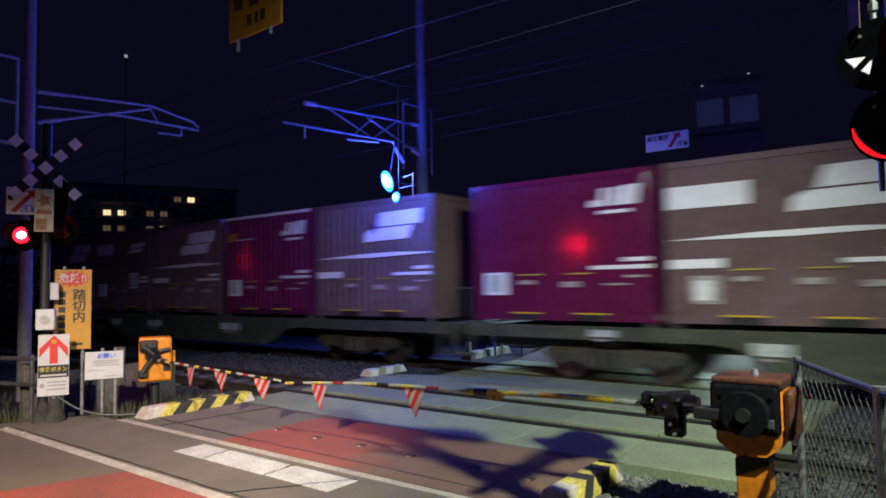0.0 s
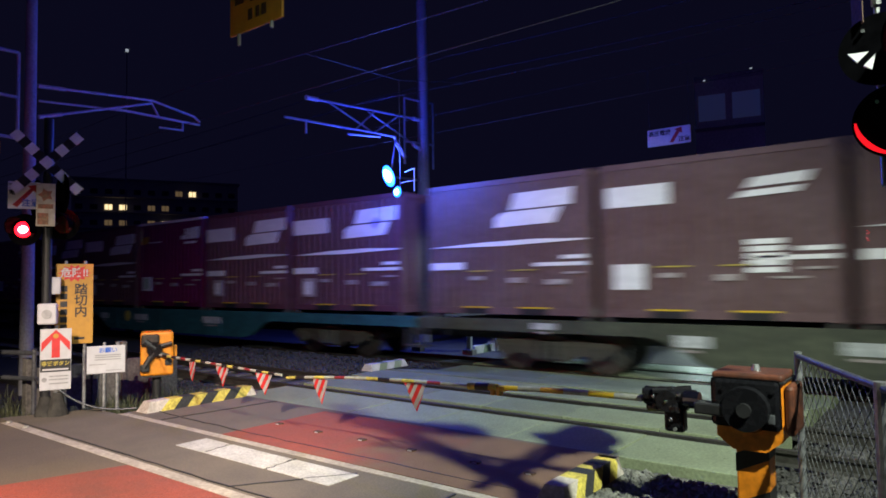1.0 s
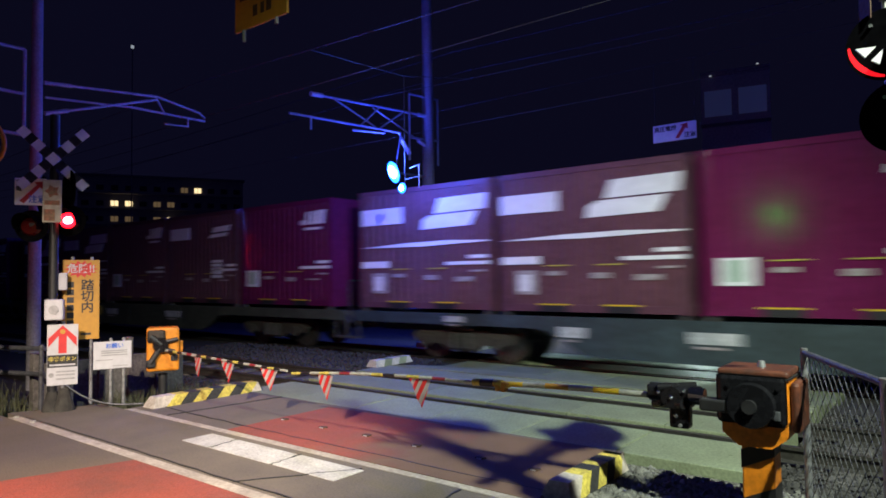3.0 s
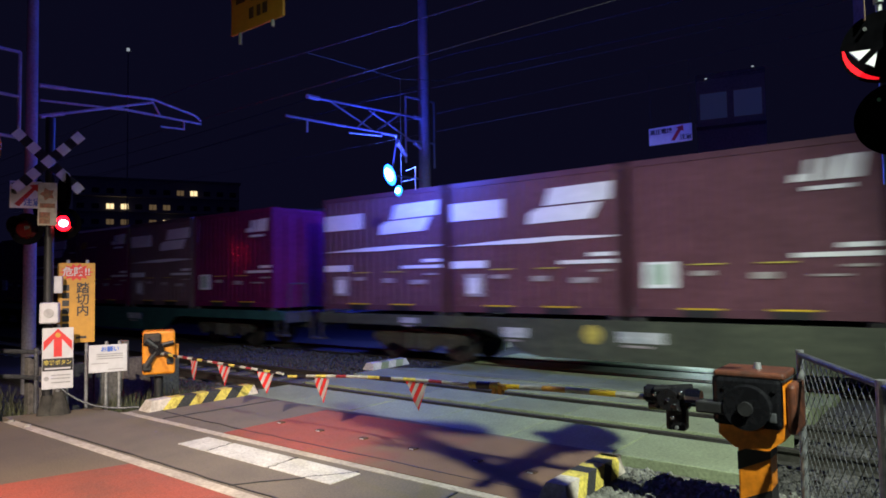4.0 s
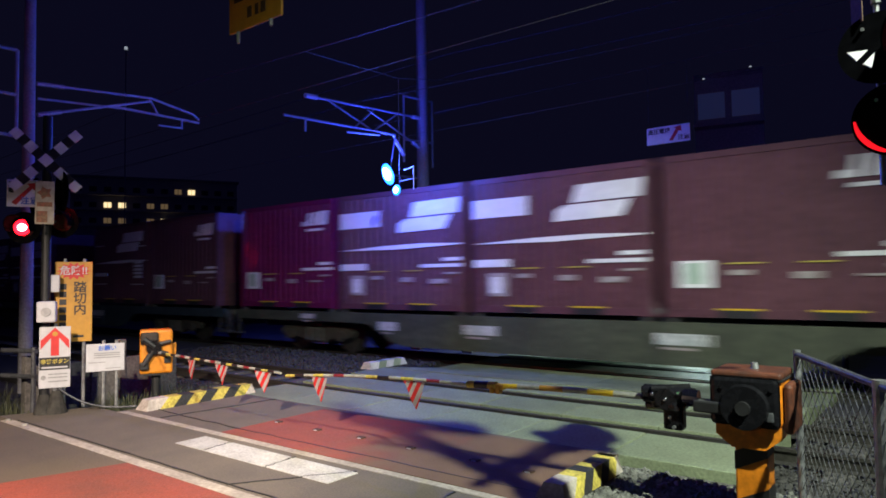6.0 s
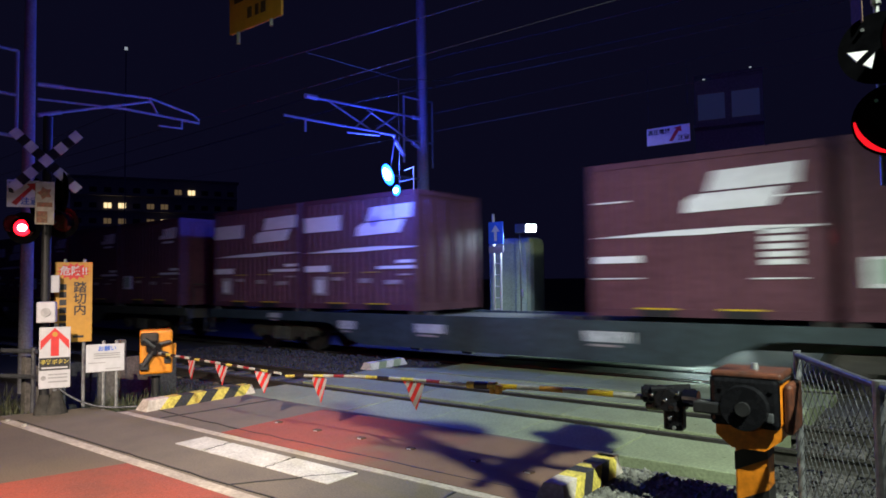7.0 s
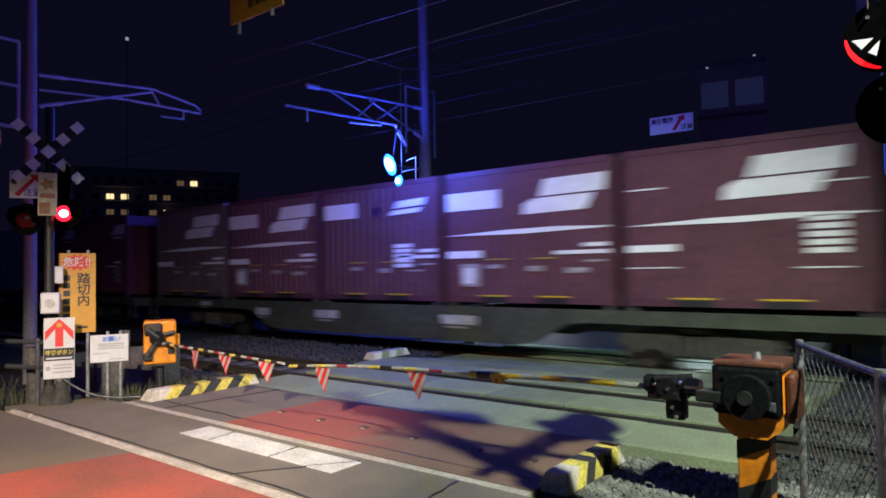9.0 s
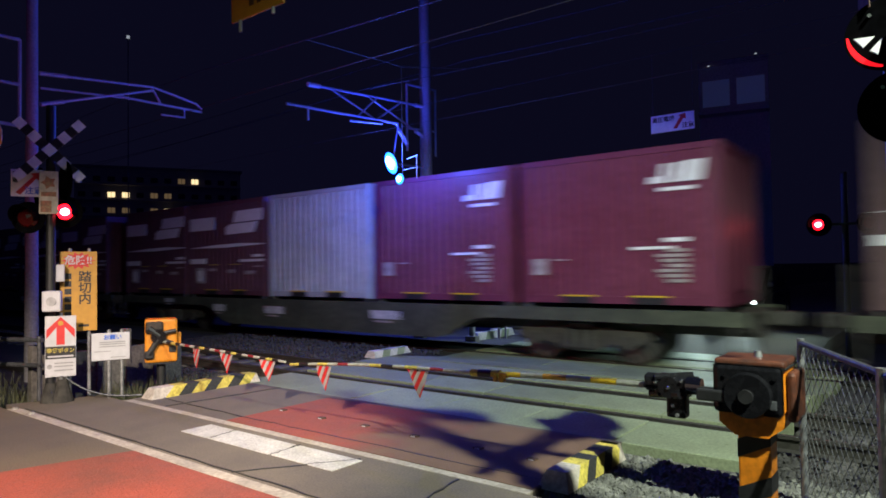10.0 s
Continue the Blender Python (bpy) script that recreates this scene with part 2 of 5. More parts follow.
# ---------------------------------------------------------------- mesh helpers


def part(name, bm, material, parent=None, label="", smooth=False):
    """Links a bmesh as one mesh object under a thing or a part."""
    me = bpy.data.meshes.new(name)
    bmesh.ops.recalc_face_normals(bm, faces=bm.faces)
    bm.to_mesh(me)
    bm.free()
    me.materials.append(material)
    if smooth:
        for p in me.polygons:
            p.use_smooth = True
    ob = new(name, me)
    ob.parent = parent
    if label:
        ob["label"] = label
    return ob


def same(name, ob, m, parent):
    """Another part on the same mesh."""
    o = new(name, ob.data)
    o.parent, o.matrix_basis = parent, m
    return o


def thing(name, m, label, category, group="", kind=""):
    ob = new(name)
    ob.matrix_basis = m
    ob.empty_display_size = 0.2
    return tagged(ob, label, category, group, kind)


def box(bm, lo, hi, bevel=0.0, m=None):
    r = bmesh.ops.create_cube(bm, size=1.0)
    vs = r["verts"]
    c, s = [(a + b) / 2 for a, b in zip(lo, hi)], [abs(b - a) for a, b in zip(lo, hi)]
    for v in vs:
        v.co = Vector((v.co.x * s[0] + c[0], v.co.y * s[1] + c[1], v.co.z * s[2] + c[2]))
    if bevel:
        es = list({e for v in vs for e in v.link_edges})
        vs = list({v for f in bmesh.ops.bevel(bm, geom=es, offset=bevel, segments=2, profile=0.5, affect="EDGES")["faces"] for v in f.verts} | {v for v in vs if v.is_valid})
    if m is not None:
        bmesh.ops.transform(bm, matrix=m, verts=vs)
    return bm


def tube(bm, a, b, r, r2=None, seg=10):
    a, b = Vector(a), Vector(b)
    d = b - a
    m = Matrix.Translation((a + b) / 2) @ d.to_track_quat("Z", "Y").to_matrix().to_4x4()
    bmesh.ops.create_cone(bm, cap_ends=True, segments=seg, radius1=r, radius2=r if r2 is None else r2, depth=d.length, matrix=m)
    return bm


def prism(bm, points, y0, y1):
    """A flat outline in x and z, given depth from y0 to y1."""
    a = [bm.verts.new((x, y0, z)) for x, z in points]
    b = [bm.verts.new((x, y1, z)) for x, z in points]
    bm.faces.new(a)
    bm.faces.new(b[::-1])
    for i in range(len(a)):
        j = (i + 1) % len(a)
        bm.faces.new((a[j], a[i], b[i], b[j]))
    return bm


def slab(bm, points, z0, z1):
    """A flat outline in x and y, given height from z0 to z1."""
    a = [bm.verts.new((x, y, z0)) for x, y in points]
    b = [bm.verts.new((x, y, z1)) for x, y in points]
    bm.faces.new(a[::-1])
    bm.faces.new(b)
    for i in range(len(a)):
        j = (i + 1) % len(a)
        bm.faces.new((a[i], a[j], b[j], b[i]))
    return bm


def B():
    return bmesh.new()


def ellipsoid(bm, c, r, m=None):
    k = Matrix.Translation(c) @ Matrix.Diagonal((*r, 1))
    bmesh.ops.create_uvsphere(bm, u_segments=20, v_segments=12, radius=1.0, matrix=(m @ k) if m is not None else k)
    return bm


def lettering(name, text, size, m, material, parent, depth=0.003):
    """Words in the built-in font, as a mesh. The text's x runs along the parent's x after m, its face along z."""
    cu = bpy.data.curves.new(name, "FONT")
    cu.body, cu.size, cu.extrude, cu.align_x, cu.align_y = text, size, depth, "CENTER", "CENTER"
    cu.offset = 0.018 * size
    tmp = bpy.data.objects.new(name, cu)
    scene.collection.objects.link(tmp)
    dg = bpy.context.evaluated_depsgraph_get()
    me = bpy.data.meshes.new_from_object(tmp.evaluated_get(dg))
    bpy.data.objects.remove(tmp)
    bpy.data.curves.remove(cu)
    me.materials.clear()
    me.materials.append(material)
    ob = new(name, me)
    ob.parent, ob.matrix_basis = parent, m
    return ob


FACE = pose(0, 0, 0, 90, 0, 0)  # lays text upright in the x-z plane, readable from -y

# ---------------------------------------------------------------- ground, road, tracks
ROAD_L, ROAD_R = -8.2, -2.42
TRACKS = (7.38, 12.15)
DIP = 0.20          # the far track lies this much lower than the near one
GAUGE = 1.067


def structure(name, bm, material, label, category):
    return tagged(part(name, bm, material), label, category, kind="structure")


structure("ground", slab(B(), [(-900, -600), (600, -600), (600, 900), (-900, 900)], -1.0, -0.30), SOIL, "dark bare soil and weeds reaching the horizon", "ground")
structure("road_side_street", slab(B(), [(-9.6, -14), (16, -14), (16, 2.96), (-9.3, 2.96)], -0.31, 0.0), ASPHALT, "worn grey asphalt street before the crossing", "road")
structure("trim_gutter", slab(B(), [(-8.95, 2.96), (16, 2.96), (16, 3.07), (-8.9, 3.07)], -0.31, 0.004), STRIP, "pale narrow concrete strip set in the road", "kerb strip")
structure("road_apron", slab(B(), [(-9.3, 3.07), (16, 3.07), (16, 4.03), (-8.9, 4.03)], -0.31, 0.0), ASPHALT_OLD, "cracked asphalt apron along the stop line", "road")
structure("trim_edge", slab(B(), [(-8.3, 4.03), (ROAD_R, 4.03), (ROAD_R, 4.12), (-8.2, 4.12)], -0.31, 0.004), STRIP, "pale concrete edge strip of the crossing", "kerb strip")
structure("road_crossing", slab(B(), [(ROAD_L - 0.1, 4.12), (ROAD_R, 4.12), (ROAD_R, 5.72), (ROAD_L - 0.1, 5.72)], -0.31, 0.0), ASPHALT_OLD, "asphalt approach of the level crossing", "road")


def ramp(points, y_low):
    """A road slab whose edge at y_low lies as deep as the far track."""
    bm = slab(B(), points, -0.55, 0.0)
    for v in bm.verts:
        if abs(v.co.y - y_low) < 0.01 and v.co.z > -0.1:
            v.co.z -= DIP
    return bm


structure("road_between_tracks", ramp([(ROAD_L - 0.1, 8.92), (-1.37, 8.92), (-1.37, 10.49), (ROAD_L - 0.1, 10.49)], 10.49), PANEL, "worn greenish concrete between the two tracks", "road")
structure("road_ramp_far", ramp([(ROAD_L - 0.1, 13.67), (ROAD_R + 0.4, 13.67), (ROAD_R + 0.4, 15.4), (ROAD_L - 0.1, 15.4)], 13.67), ASPHALT, "asphalt rising gently away from the tracks", "road")
structure("road_far", slab(B(), [(ROAD_L - 0.1, 15.4), (ROAD_R + 0.4, 15.4), (ROAD_R + 0.4, 60), (ROAD_L - 0.1, 60)], -0.31, 0.0), ASPHALT, "asphalt road beyond the tracks", "road")
structure("red_lane_near", slab(B(), [(-6.25, 1.7), (-2.6, 1.7), (-2.6, 2.95), (-5.88, 2.95)], 0.0, 0.005), RED_PAINT, "worn red anti-slip paint on the street", "road marking")
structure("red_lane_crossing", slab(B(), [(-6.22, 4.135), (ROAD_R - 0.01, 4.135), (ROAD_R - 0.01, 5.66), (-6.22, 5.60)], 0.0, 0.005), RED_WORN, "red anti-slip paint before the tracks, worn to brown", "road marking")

rnd = random.Random(5)
marks = thing("stop_line", pose(0, 0, 0), "worn white stop line in three painted blocks on asphalt", "road marking", kind="structure")
for x0, x1 in ((-6.19, -5.74), (-5.72, -4.78), (-4.76, -3.95)):
    part("stripe", slab(B(), [(x0, 3.59), (x1, 3.585), (x1, 3.925), (x0, 3.93)], 0.0, 0.006), WHITE_PAINT, marks)

# dark seams and cracks of the asphalt, as thin filled grooves
seams = thing("trim_seams", pose(0, 0, 0), "dark tar-filled cracks and joints in the asphalt", "road crack", kind="structure")


def crack(points, w):
    bm = B()
    fine = []
    for (xa, ya), (xb, yb) in zip(points, points[1:]):
        for k in range(8):
            f = k / 8
            fine.append((xa + (xb - xa) * f + rnd.uniform(-0.015, 0.015), ya + (yb - ya) * f + rnd.uniform(-0.015, 0.015)))
    fine.append(points[-1])
    for (xa, ya), (xb, yb) in zip(fine, fine[1:]):
        d = Vector((xb - xa, yb - ya)).normalized()
        nx, ny = -d.y * w * rnd.uniform(0.5, 1.2), d.x * w * rnd.uniform(0.5, 1.2)
        slab(bm, [(xa - nx, ya - ny), (xb - nx, yb - ny), (xb + nx, yb + ny), (xa + nx, ya + ny)], -0.01, 0.0075)
    part("crack", bm, RUBBER, seams)


crack([(-8.2, 4.40), (-6.9, 4.36), (-4.9, 4.33), (-2.5, 4.36)], 0.007)
crack([(-4.74, 3.57), (-4.78, 3.95)], 0.006)
crack([(-4.0, 3.95), (-4.6, 3.10)], 0.006)
crack([(-8.8, 3.10), (-6.2, 3.11), (-4.1, 3.12), (-2.4, 3.10)], 0.006)
crack([(-7.5, 4.15), (-7.3, 5.7)], 0.008)
crack([(-5.7, 3.6), (-5.75, 3.92)], 0.008)
crack([(-3.0, 4.0), (-2.9, 3.1)], 0.009)

# crossing panels between and beside the rails, each a slab of its own
deck = thing("crossing_deck", pose(0, 0, -0.006), "greenish concrete panels laid between the rails", "level crossing", kind="structure")
panel_meshes = {}
for cy, zt in zip(TRACKS, (0.0, -DIP)):
    for y0, y1 in ((cy - 1.64, cy - 0.71), (cy - 0.37, cy + 0.37), (cy + 0.71, cy + 1.50)):
        for i in range(6):
            key = round(y1 - y0, 3)
            x0 = ROAD_L - 0.1 + i * 1.158
            if key not in panel_meshes:
                bm = B()
                box(bm, (0.004, 0, -0.2), (1.154, y1 - y0, 0.0), bevel=0.008)
                for hx in (0.28, 0.88):
                    tube(bm, (hx, (y1 - y0) / 2, -0.01), (hx, (y1 - y0) / 2, 0.003), 0.022, seg=8)
                panel_meshes[key] = part("panel", bm, PANEL, deck)
                panel_meshes[key].matrix_basis = pose(x0, y0, zt)
            else:
                same("panel", panel_meshes[key], pose(x0, y0, zt + rnd.uniform(-0.003, 0.003)), deck)

for cy, zt in zip(TRACKS, (0.0, -DIP)):
    track = thing("railway_track", pose(0, cy, zt), "steel rails on concrete sleepers in ballast", "railway track", "tracks", "structure")
    for sy in (-1, 1):
        yc = sy * (GAUGE / 2 + 0.032)
        bm = B()
        prof = [(-0.032, -0.004), (0.032, -0.004), (0.032, -0.035), (0.008, -0.05), (0.008, -0.13), (0.06, -0.15), (-0.06, -0.15), (-0.008, -0.13), (-0.008, -0.05), (-0.032, -0.035)]
        a = [bm.verts.new((-160, yc + p, z)) for p, z in prof]
        c = [bm.verts.new((70, yc + p, z)) for p, z in prof]
        bm.faces.new(a), bm.faces.new(c[::-1])
        for i in range(len(a)):
            j = (i + 1) % len(a)
            bm.faces.new((a[i], a[j], c[j], c[i]))
        part("rail", bm, RAIL, track)
    first = None
    for i in range(120):
        x = -62 + i * 0.6
        if ROAD_L - 0.3 < x < -1.2:
            continue
        if first is None:
            first = part("sleeper", box(B(), (-0.12, -1.0, -0.33), (0.12, 1.0, -0.155), bevel=0.015), OLD_CONCRETE, track)
            first.matrix_basis = pose(x, 0, 0)
        else:
            same("sleeper", first, pose(x, 0, 0), track)

for nm, x0, x1 in (("ballast_bed_west", -160, ROAD_L - 0.12), ("ballast_bed_east", -1.34, 70)):
    structure(nm, slab(B(), [(x0, 5.0), (x1, 5.0), (x1, 10.2), (x0, 10.2)], -0.32, -0.19), UNLIT_BALLAST, "crushed-stone ballast under the tracks, darkened as if unlit", "ballast")
    structure(nm + "_far", slab(B(), [(x0, 10.2), (x1, 10.2), (x1, 14.6), (x0, 14.6)], -0.32, -0.275), UNLIT_BALLAST, "crushed-stone ballast under the tracks, darkened as if unlit", "ballast")


def stones(name, count, areas, seed, label, stone=BALLAST):
    """Loose crushed stone, many small angular lumps in one mesh."""
    r = random.Random(seed)
    verts, faces = [], []
    base = [Vector(v).normalized() for v in ((1, 0, 0), (-1, 0, 0), (0, 1, 0), (0, -1, 0), (0, 0, 1), (0, 0, -1))]
    tri = ((0, 2, 4), (2, 1, 4), (1, 3, 4), (3, 0, 4), (2, 0, 5), (1, 2, 5), (3, 1, 5), (0, 3, 5))
    for _ in range(count):
        x0, y0, x1, y1, z = areas[r.randrange(len(areas))]
        c = Vector((r.uniform(x0, x1), r.uniform(y0, y1), z + r.uniform(-0.01, 0.03)))
        q = Euler((r.uniform(0, 6), r.uniform(0, 6), r.uniform(0, 6))).to_matrix()
        s = r.uniform(0.018, 0.04)
        k = len(verts)
        for v in base:
            verts.append(c + q @ (v * s * r.uniform(0.6, 1.3)))
        faces += [(k + a, k + b, k + d) for a, b, d in tri]
    me = bpy.data.meshes.new(name)
    me.from_pydata(verts, [], faces)
    me.materials.append(stone)
    return tagged(new(name, me), label, "gravel", kind="stuff")


structure("verge_east", slab(B(), [(-2.40, 4.13), (8, 4.13), (8, 4.99), (-2.40, 4.99)], -0.32, -0.08), SOIL, "dark soil verge beside the road", "ground")
structure("shoulder_east", slab(B(), [(-2.41, 5.0), (-1.35, 5.0), (-1.35, 5.72), (-2.41, 5.72)], -0.32, -0.10), DARK_BALLAST, "stony shoulder beside the crossing", "ground")
stones("gravel", 9000, [(-2.38, 4.2, -0.3, 5.5, -0.07), (-2.38, 4.2, 1.2, 5.0, -0.07)], 3, "loose grey crushed stone beside the barrier machine")
stones("gravel", 6000, [(-1.3, 5.1, 1.8, 6.7, -0.18), (-1.3, 7.0, 2.4, 9.5, -0.18)], 6, "loose crushed stone behind the fence, darkened as if unlit", UNLIT_BALLAST)
stones("gravel", 7000, [(-13, 5.0, -8.4, 6.6, -0.18), (-16, 8.2, -8.4, 11, -0.18)], 4, "loose crushed stone beside the tracks, darkened as if unlit", UNLIT_BALLAST)

# raised studs under the barrier
for x, y in ((-6.1, 4.80), (-5.42, 4.78), (-4.78, 4.80), (-4.1, 4.78), (-3.36, 4.79), (-2.8, 4.77)):
    st = thing("road_stud", pose(x, y, 0), "small raised road stud with a pale reflector", "road stud", "road studs")
    part("body", box(B(), (-0.045, -0.03, 0), (0.045, 0.03, 0.018), bevel=0.007), RUST, st)
    part("reflector", box(B(), (-0.025, -0.033, 0.005), (0.025, -0.027, 0.013)), WHITE, st)

# kerb blocks with black and yellow bands at the crossing's edges


def striped_kerb(m, n, label, first_plain=True, pale=False, total=1.72):
    k = thing("kerb_block", m, label, "kerb", "kerbs of the crossing", "structure")
    length = total / n
    for i in range(n):
        y0, y1 = i * length, (i + 1) * length
        bm = B()
        lean = 0.15
        lo, hi = (0.0 if i == 0 else lean), (0.0 if i == n - 1 else lean)
        w, h, ww = 0.13, 0.13, 0.08
        cs = [(-w, y0, 0), (w, y0, 0), (w, y1, 0), (-w, y1, 0)]
        y2, y3 = y0 + (0.07 if i == 0 else lean), y1 + (-0.07 if i == n - 1 else lean)
        ct = [(-ww, y2, h), (ww, y2, h), (ww, y3, h), (-ww, y3, h)]
        a, b = [bm.verts.new(c) for c in cs], [bm.verts.new(c) for c in ct]
        bm.faces.new(a[::-1]), bm.faces.new(b)
        for q in range(4):
            bm.faces.new((a[q], a[(q + 1) % 4], b[(q + 1) % 4], b[q]))
        mat = KERB_END if (i == 0 or i == n - 1) and first_plain else (KERB_BLACK if i % 2 == 0 else KERB_YELLOW)
        if pale:
            mat = WHITE_PAINT if i % 2 == 0 else PANEL
        part("band", bm, mat, k)
    return k


striped_kerb(pose(-8.12, 4.24, 0), 9, "low kerb block with worn black and yellow bands", total=1.64)
striped_kerb(pose(-2.33, 4.24, -0.02), 7, "low kerb block with worn black and yellow bands", total=1.05)
striped_kerb(pose(-8.34, 8.5, 0) @ Matrix.Diagonal((1, 0.58, 0.9, 1)), 5, "low kerb block with white and grey bands between the tracks", pale=True)
striped_kerb(pose(-9.72, 13.72, -0.28) @ Matrix.Diagonal((1, 1, 1.5, 1)), 5, "low whitewashed kerb beyond the tracks", pale=True, total=1.8)

# ---------------------------------------------------------------- signals, barriers, signs


def facing(x, y, z, dx, dy):
    """A pose whose -y side looks along (dx, dy)."""
    return pose(x, y, z, 0, 0, math.degrees(math.atan2(dx, -dy)))


GLOWING = []  # (glowing disc, phase): moved forward to the lens while lit


def signal_head(parent, m, phase, board=0.27, beam=False):
    """One flashing lamp: round black board, hood, lens, and the glowing disc that shows through."""
    head = part("lamp_head", tube(B(), (0, 0.00, 0), (0, 0.16, 0), 0.12, 0.07, 20), SOOT, parent, "round black lamp housing")
    head.matrix_basis = m
    part("backboard", tube(B(), (0, -0.012, 0), (0, 0.0, 0), board, seg=28), SOOT, head, "round black backing board")
    bm = B()
    ring = []
    for i in range(25):
        a = math.pi * (-0.12 + 1.24 * i / 24)
        dep = 0.20 + 0.08 * math.sin(a)
        ring.append([bm.verts.new((math.cos(a) * r, y, math.sin(a) * r)) for r, y in ((0.135, -0.012), (0.135, -dep), (0.142, -dep), (0.142, -0.012))])
    for u, v in zip(ring, ring[1:]):
        for q in range(4):
            bm.faces.new((u[q], u[(q + 1) % 4], v[(q + 1) % 4], v[q]))
    bm.faces.new(ring[0]), bm.faces.new(ring[-1][::-1])
    if beam:
        bm.free()
    else:
        part("hood", bm, SOOT, head, "short black metal hood")
    part("lens", tube(B(), (0, -0.045, 0), (0, -0.012, 0), 0.105, 0.125, 24), GLASS_DARK, head, "dark red glass lens")
    disc = part("glowing_disc", tube(B(), (0, -0.008, 0), (0, 0.0, 0), 0.098, seg=24), RED_BEAM if beam else RED_GLOW, head, "glowing red lamp disc")
    if not beam:
        part("glowing_core", ellipsoid(B(), (0, -0.008, 0), (0.056, 0.010, 0.046)), RED_CORE, disc, "white-hot lamp core")
    GLOWING.append((disc, phase))
    return head


def ring_lamp(parent, m, phase, arc=True):
    """A round lamp seen from behind, with a bright arc along the lower rim of its cover."""
    head = part("lamp_cover", tube(B(), (0, -0.03, 0), (0, 0.10, 0), 0.158, 0.13, 32), SOOT, parent, "round black lamp cover")
    head.matrix_basis = m
    part("cover_bolt", tube(B(), (-0.06, -0.04, 0.09), (-0.06, -0.03, 0.09), 0.008, seg=8), STEEL, head)
    if not arc:
        return head
    bm = B()
    rows = []
    for i in range(19):
        a = math.radians(178 + 86 * i / 18)
        w = 0.022 * (0.35 + 0.65 * math.sin(math.pi * i / 18))
        rows.append([bm.verts.new((math.cos(a) * r, y, math.sin(a) * r)) for r, y in ((0.146, 0.0), (0.146, -0.006), (0.146 - w, -0.006), (0.146 - w, 0.0))])
    for u, v in zip(rows, rows[1:]):
        for q in range(4):
            bm.faces.new((u[q], u[(q + 1) % 4], v[(q + 1) % 4], v[q]))
    bm.faces.new(rows[0]), bm.faces.new(rows[-1][::-1])
    disc = part("glowing_arc", bm, RED_ARC, head, "glowing red arc")
    GLOWING.append((disc, phase))
    return head


def cross_sign(parent, m, size=0.62, half=0.06):
    """Two crossed boards in black and white blocks."""
    s = part("cross_centre", box(B(), (-0.062, -0.014, -0.062), (0.062, 0.0, 0.062), m=pose(0, 0, 0, 0, 45, 0)), SIGN_WHITE, parent, "white centre block of the crossed boards")
    s.matrix_basis = m
    for ang in (45, 135, 225, 315):
        for i, (a, b) in enumerate(((0.075, 0.17), (0.17, 0.29), (0.29, 0.395), (0.395, size))):
            bm = box(B(), (a, -0.012, -half), (b, -0.001, half), m=pose(0, 0, 0, 0, ang, 0))
            part("block", bm, BLACK if i % 2 == 0 else SIGN_WHITE, s)
    return s


# --- crossing mast on the far side of the side street
mast = thing("crossing_signal", pose(-8.98, 3.45, 0), "crossing mast with crossed boards and red flashing lamps", "crossing signal", "crossing signals")
part("post", tube(B(), (0, 0, -0.05), (0, 0, 3.75), 0.055, seg=16), BLACK, mast, "dark round steel post")
part("foot", tube(B(), (0, 0, -0.05), (0, 0, 0.24), 0.13, 0.06, 14), SOIL, mast, "tapered concrete foot")
FM = facing(0, 0, 0, 0.86, -0.50)
cross_sign(mast, FM @ pose(0.0, -0.09, 3.17), 0.515)
signal_head(mast, facing(-0.09, -0.22, 2.32, 0.72, -0.70), 0, 0.20)
signal_head(mast, facing(0.07, 0.16, 2.40, 0.72, -0.70), 1, 0.20)
part("bracket", tube(B(), (-0.06, -0.26, 2.33), (0.06, 0.14, 2.42), 0.025), BLACK, mast)
for hx, ph in ((0.11, 0), (-0.69, 1)):
    signal_head(mast, facing(hx, 0.12, 2.78, 0.10, 0.995), ph, 0.27, beam=True)
part("bracket", tube(B(), (-0.69, 0.05, 2.78), (0.11, 0.05, 2.78), 0.025), BLACK, mast)
bm = box(B(), (-0.12, -0.10, -0.14), (0.09, 0.04, 0.12), bevel=0.02)
spk = part("speaker", bm, WHITE, mast, "grey-white loudspeaker box")
spk.matrix_basis = FM @ pose(0.05, -0.08, 1.28)
part("speaker_cone", tube(B(), (-0.015, -0.115, -0.01), (-0.015, -0.10, -0.01), 0.055, seg=20), SIGN_GREY, spk)

# --- signs on and beside the mast


def board(name, m, w, h, material, label, category, posts=(), ground=0.0, t=0.015):
    s = thing(name, m, label, category)
    part("panel", box(B(), (-w / 2, 0, -h / 2), (w / 2, t, h / 2), bevel=0.004), material, s)
    part("back", box(B(), (-w / 2 + 0.01, t + 0.001, -h / 2 + 0.01), (w / 2 - 0.01, t + 0.012, h / 2 - 0.01)), SIGN_GREY, s)
    z = m.translation.z
    for px in posts:
        part("post", tube(B(), (px, t + 0.035, ground - z), (px, t + 0.035, h / 2 + 0.04), 0.022), STEEL, s, "round galvanised post")
    return s


def bars(s, x0, x1, zs, h, mat, y=-0.004):
    for z in zs:
        part("text_bar", box(B(), (x0, y, z - h / 2), (x1, 0.001, z + h / 2)), mat, s)


TURN = (0.90, -0.43)
ys = board("warning_sign", facing(-9.02, 3.80, 1.38, *TURN), 0.43, 1.04, SIGN_YELLOW, "tall yellow warning sign with a red burst and black characters", "sign", posts=(-0.1, 0.12))
bm = B()
star = []
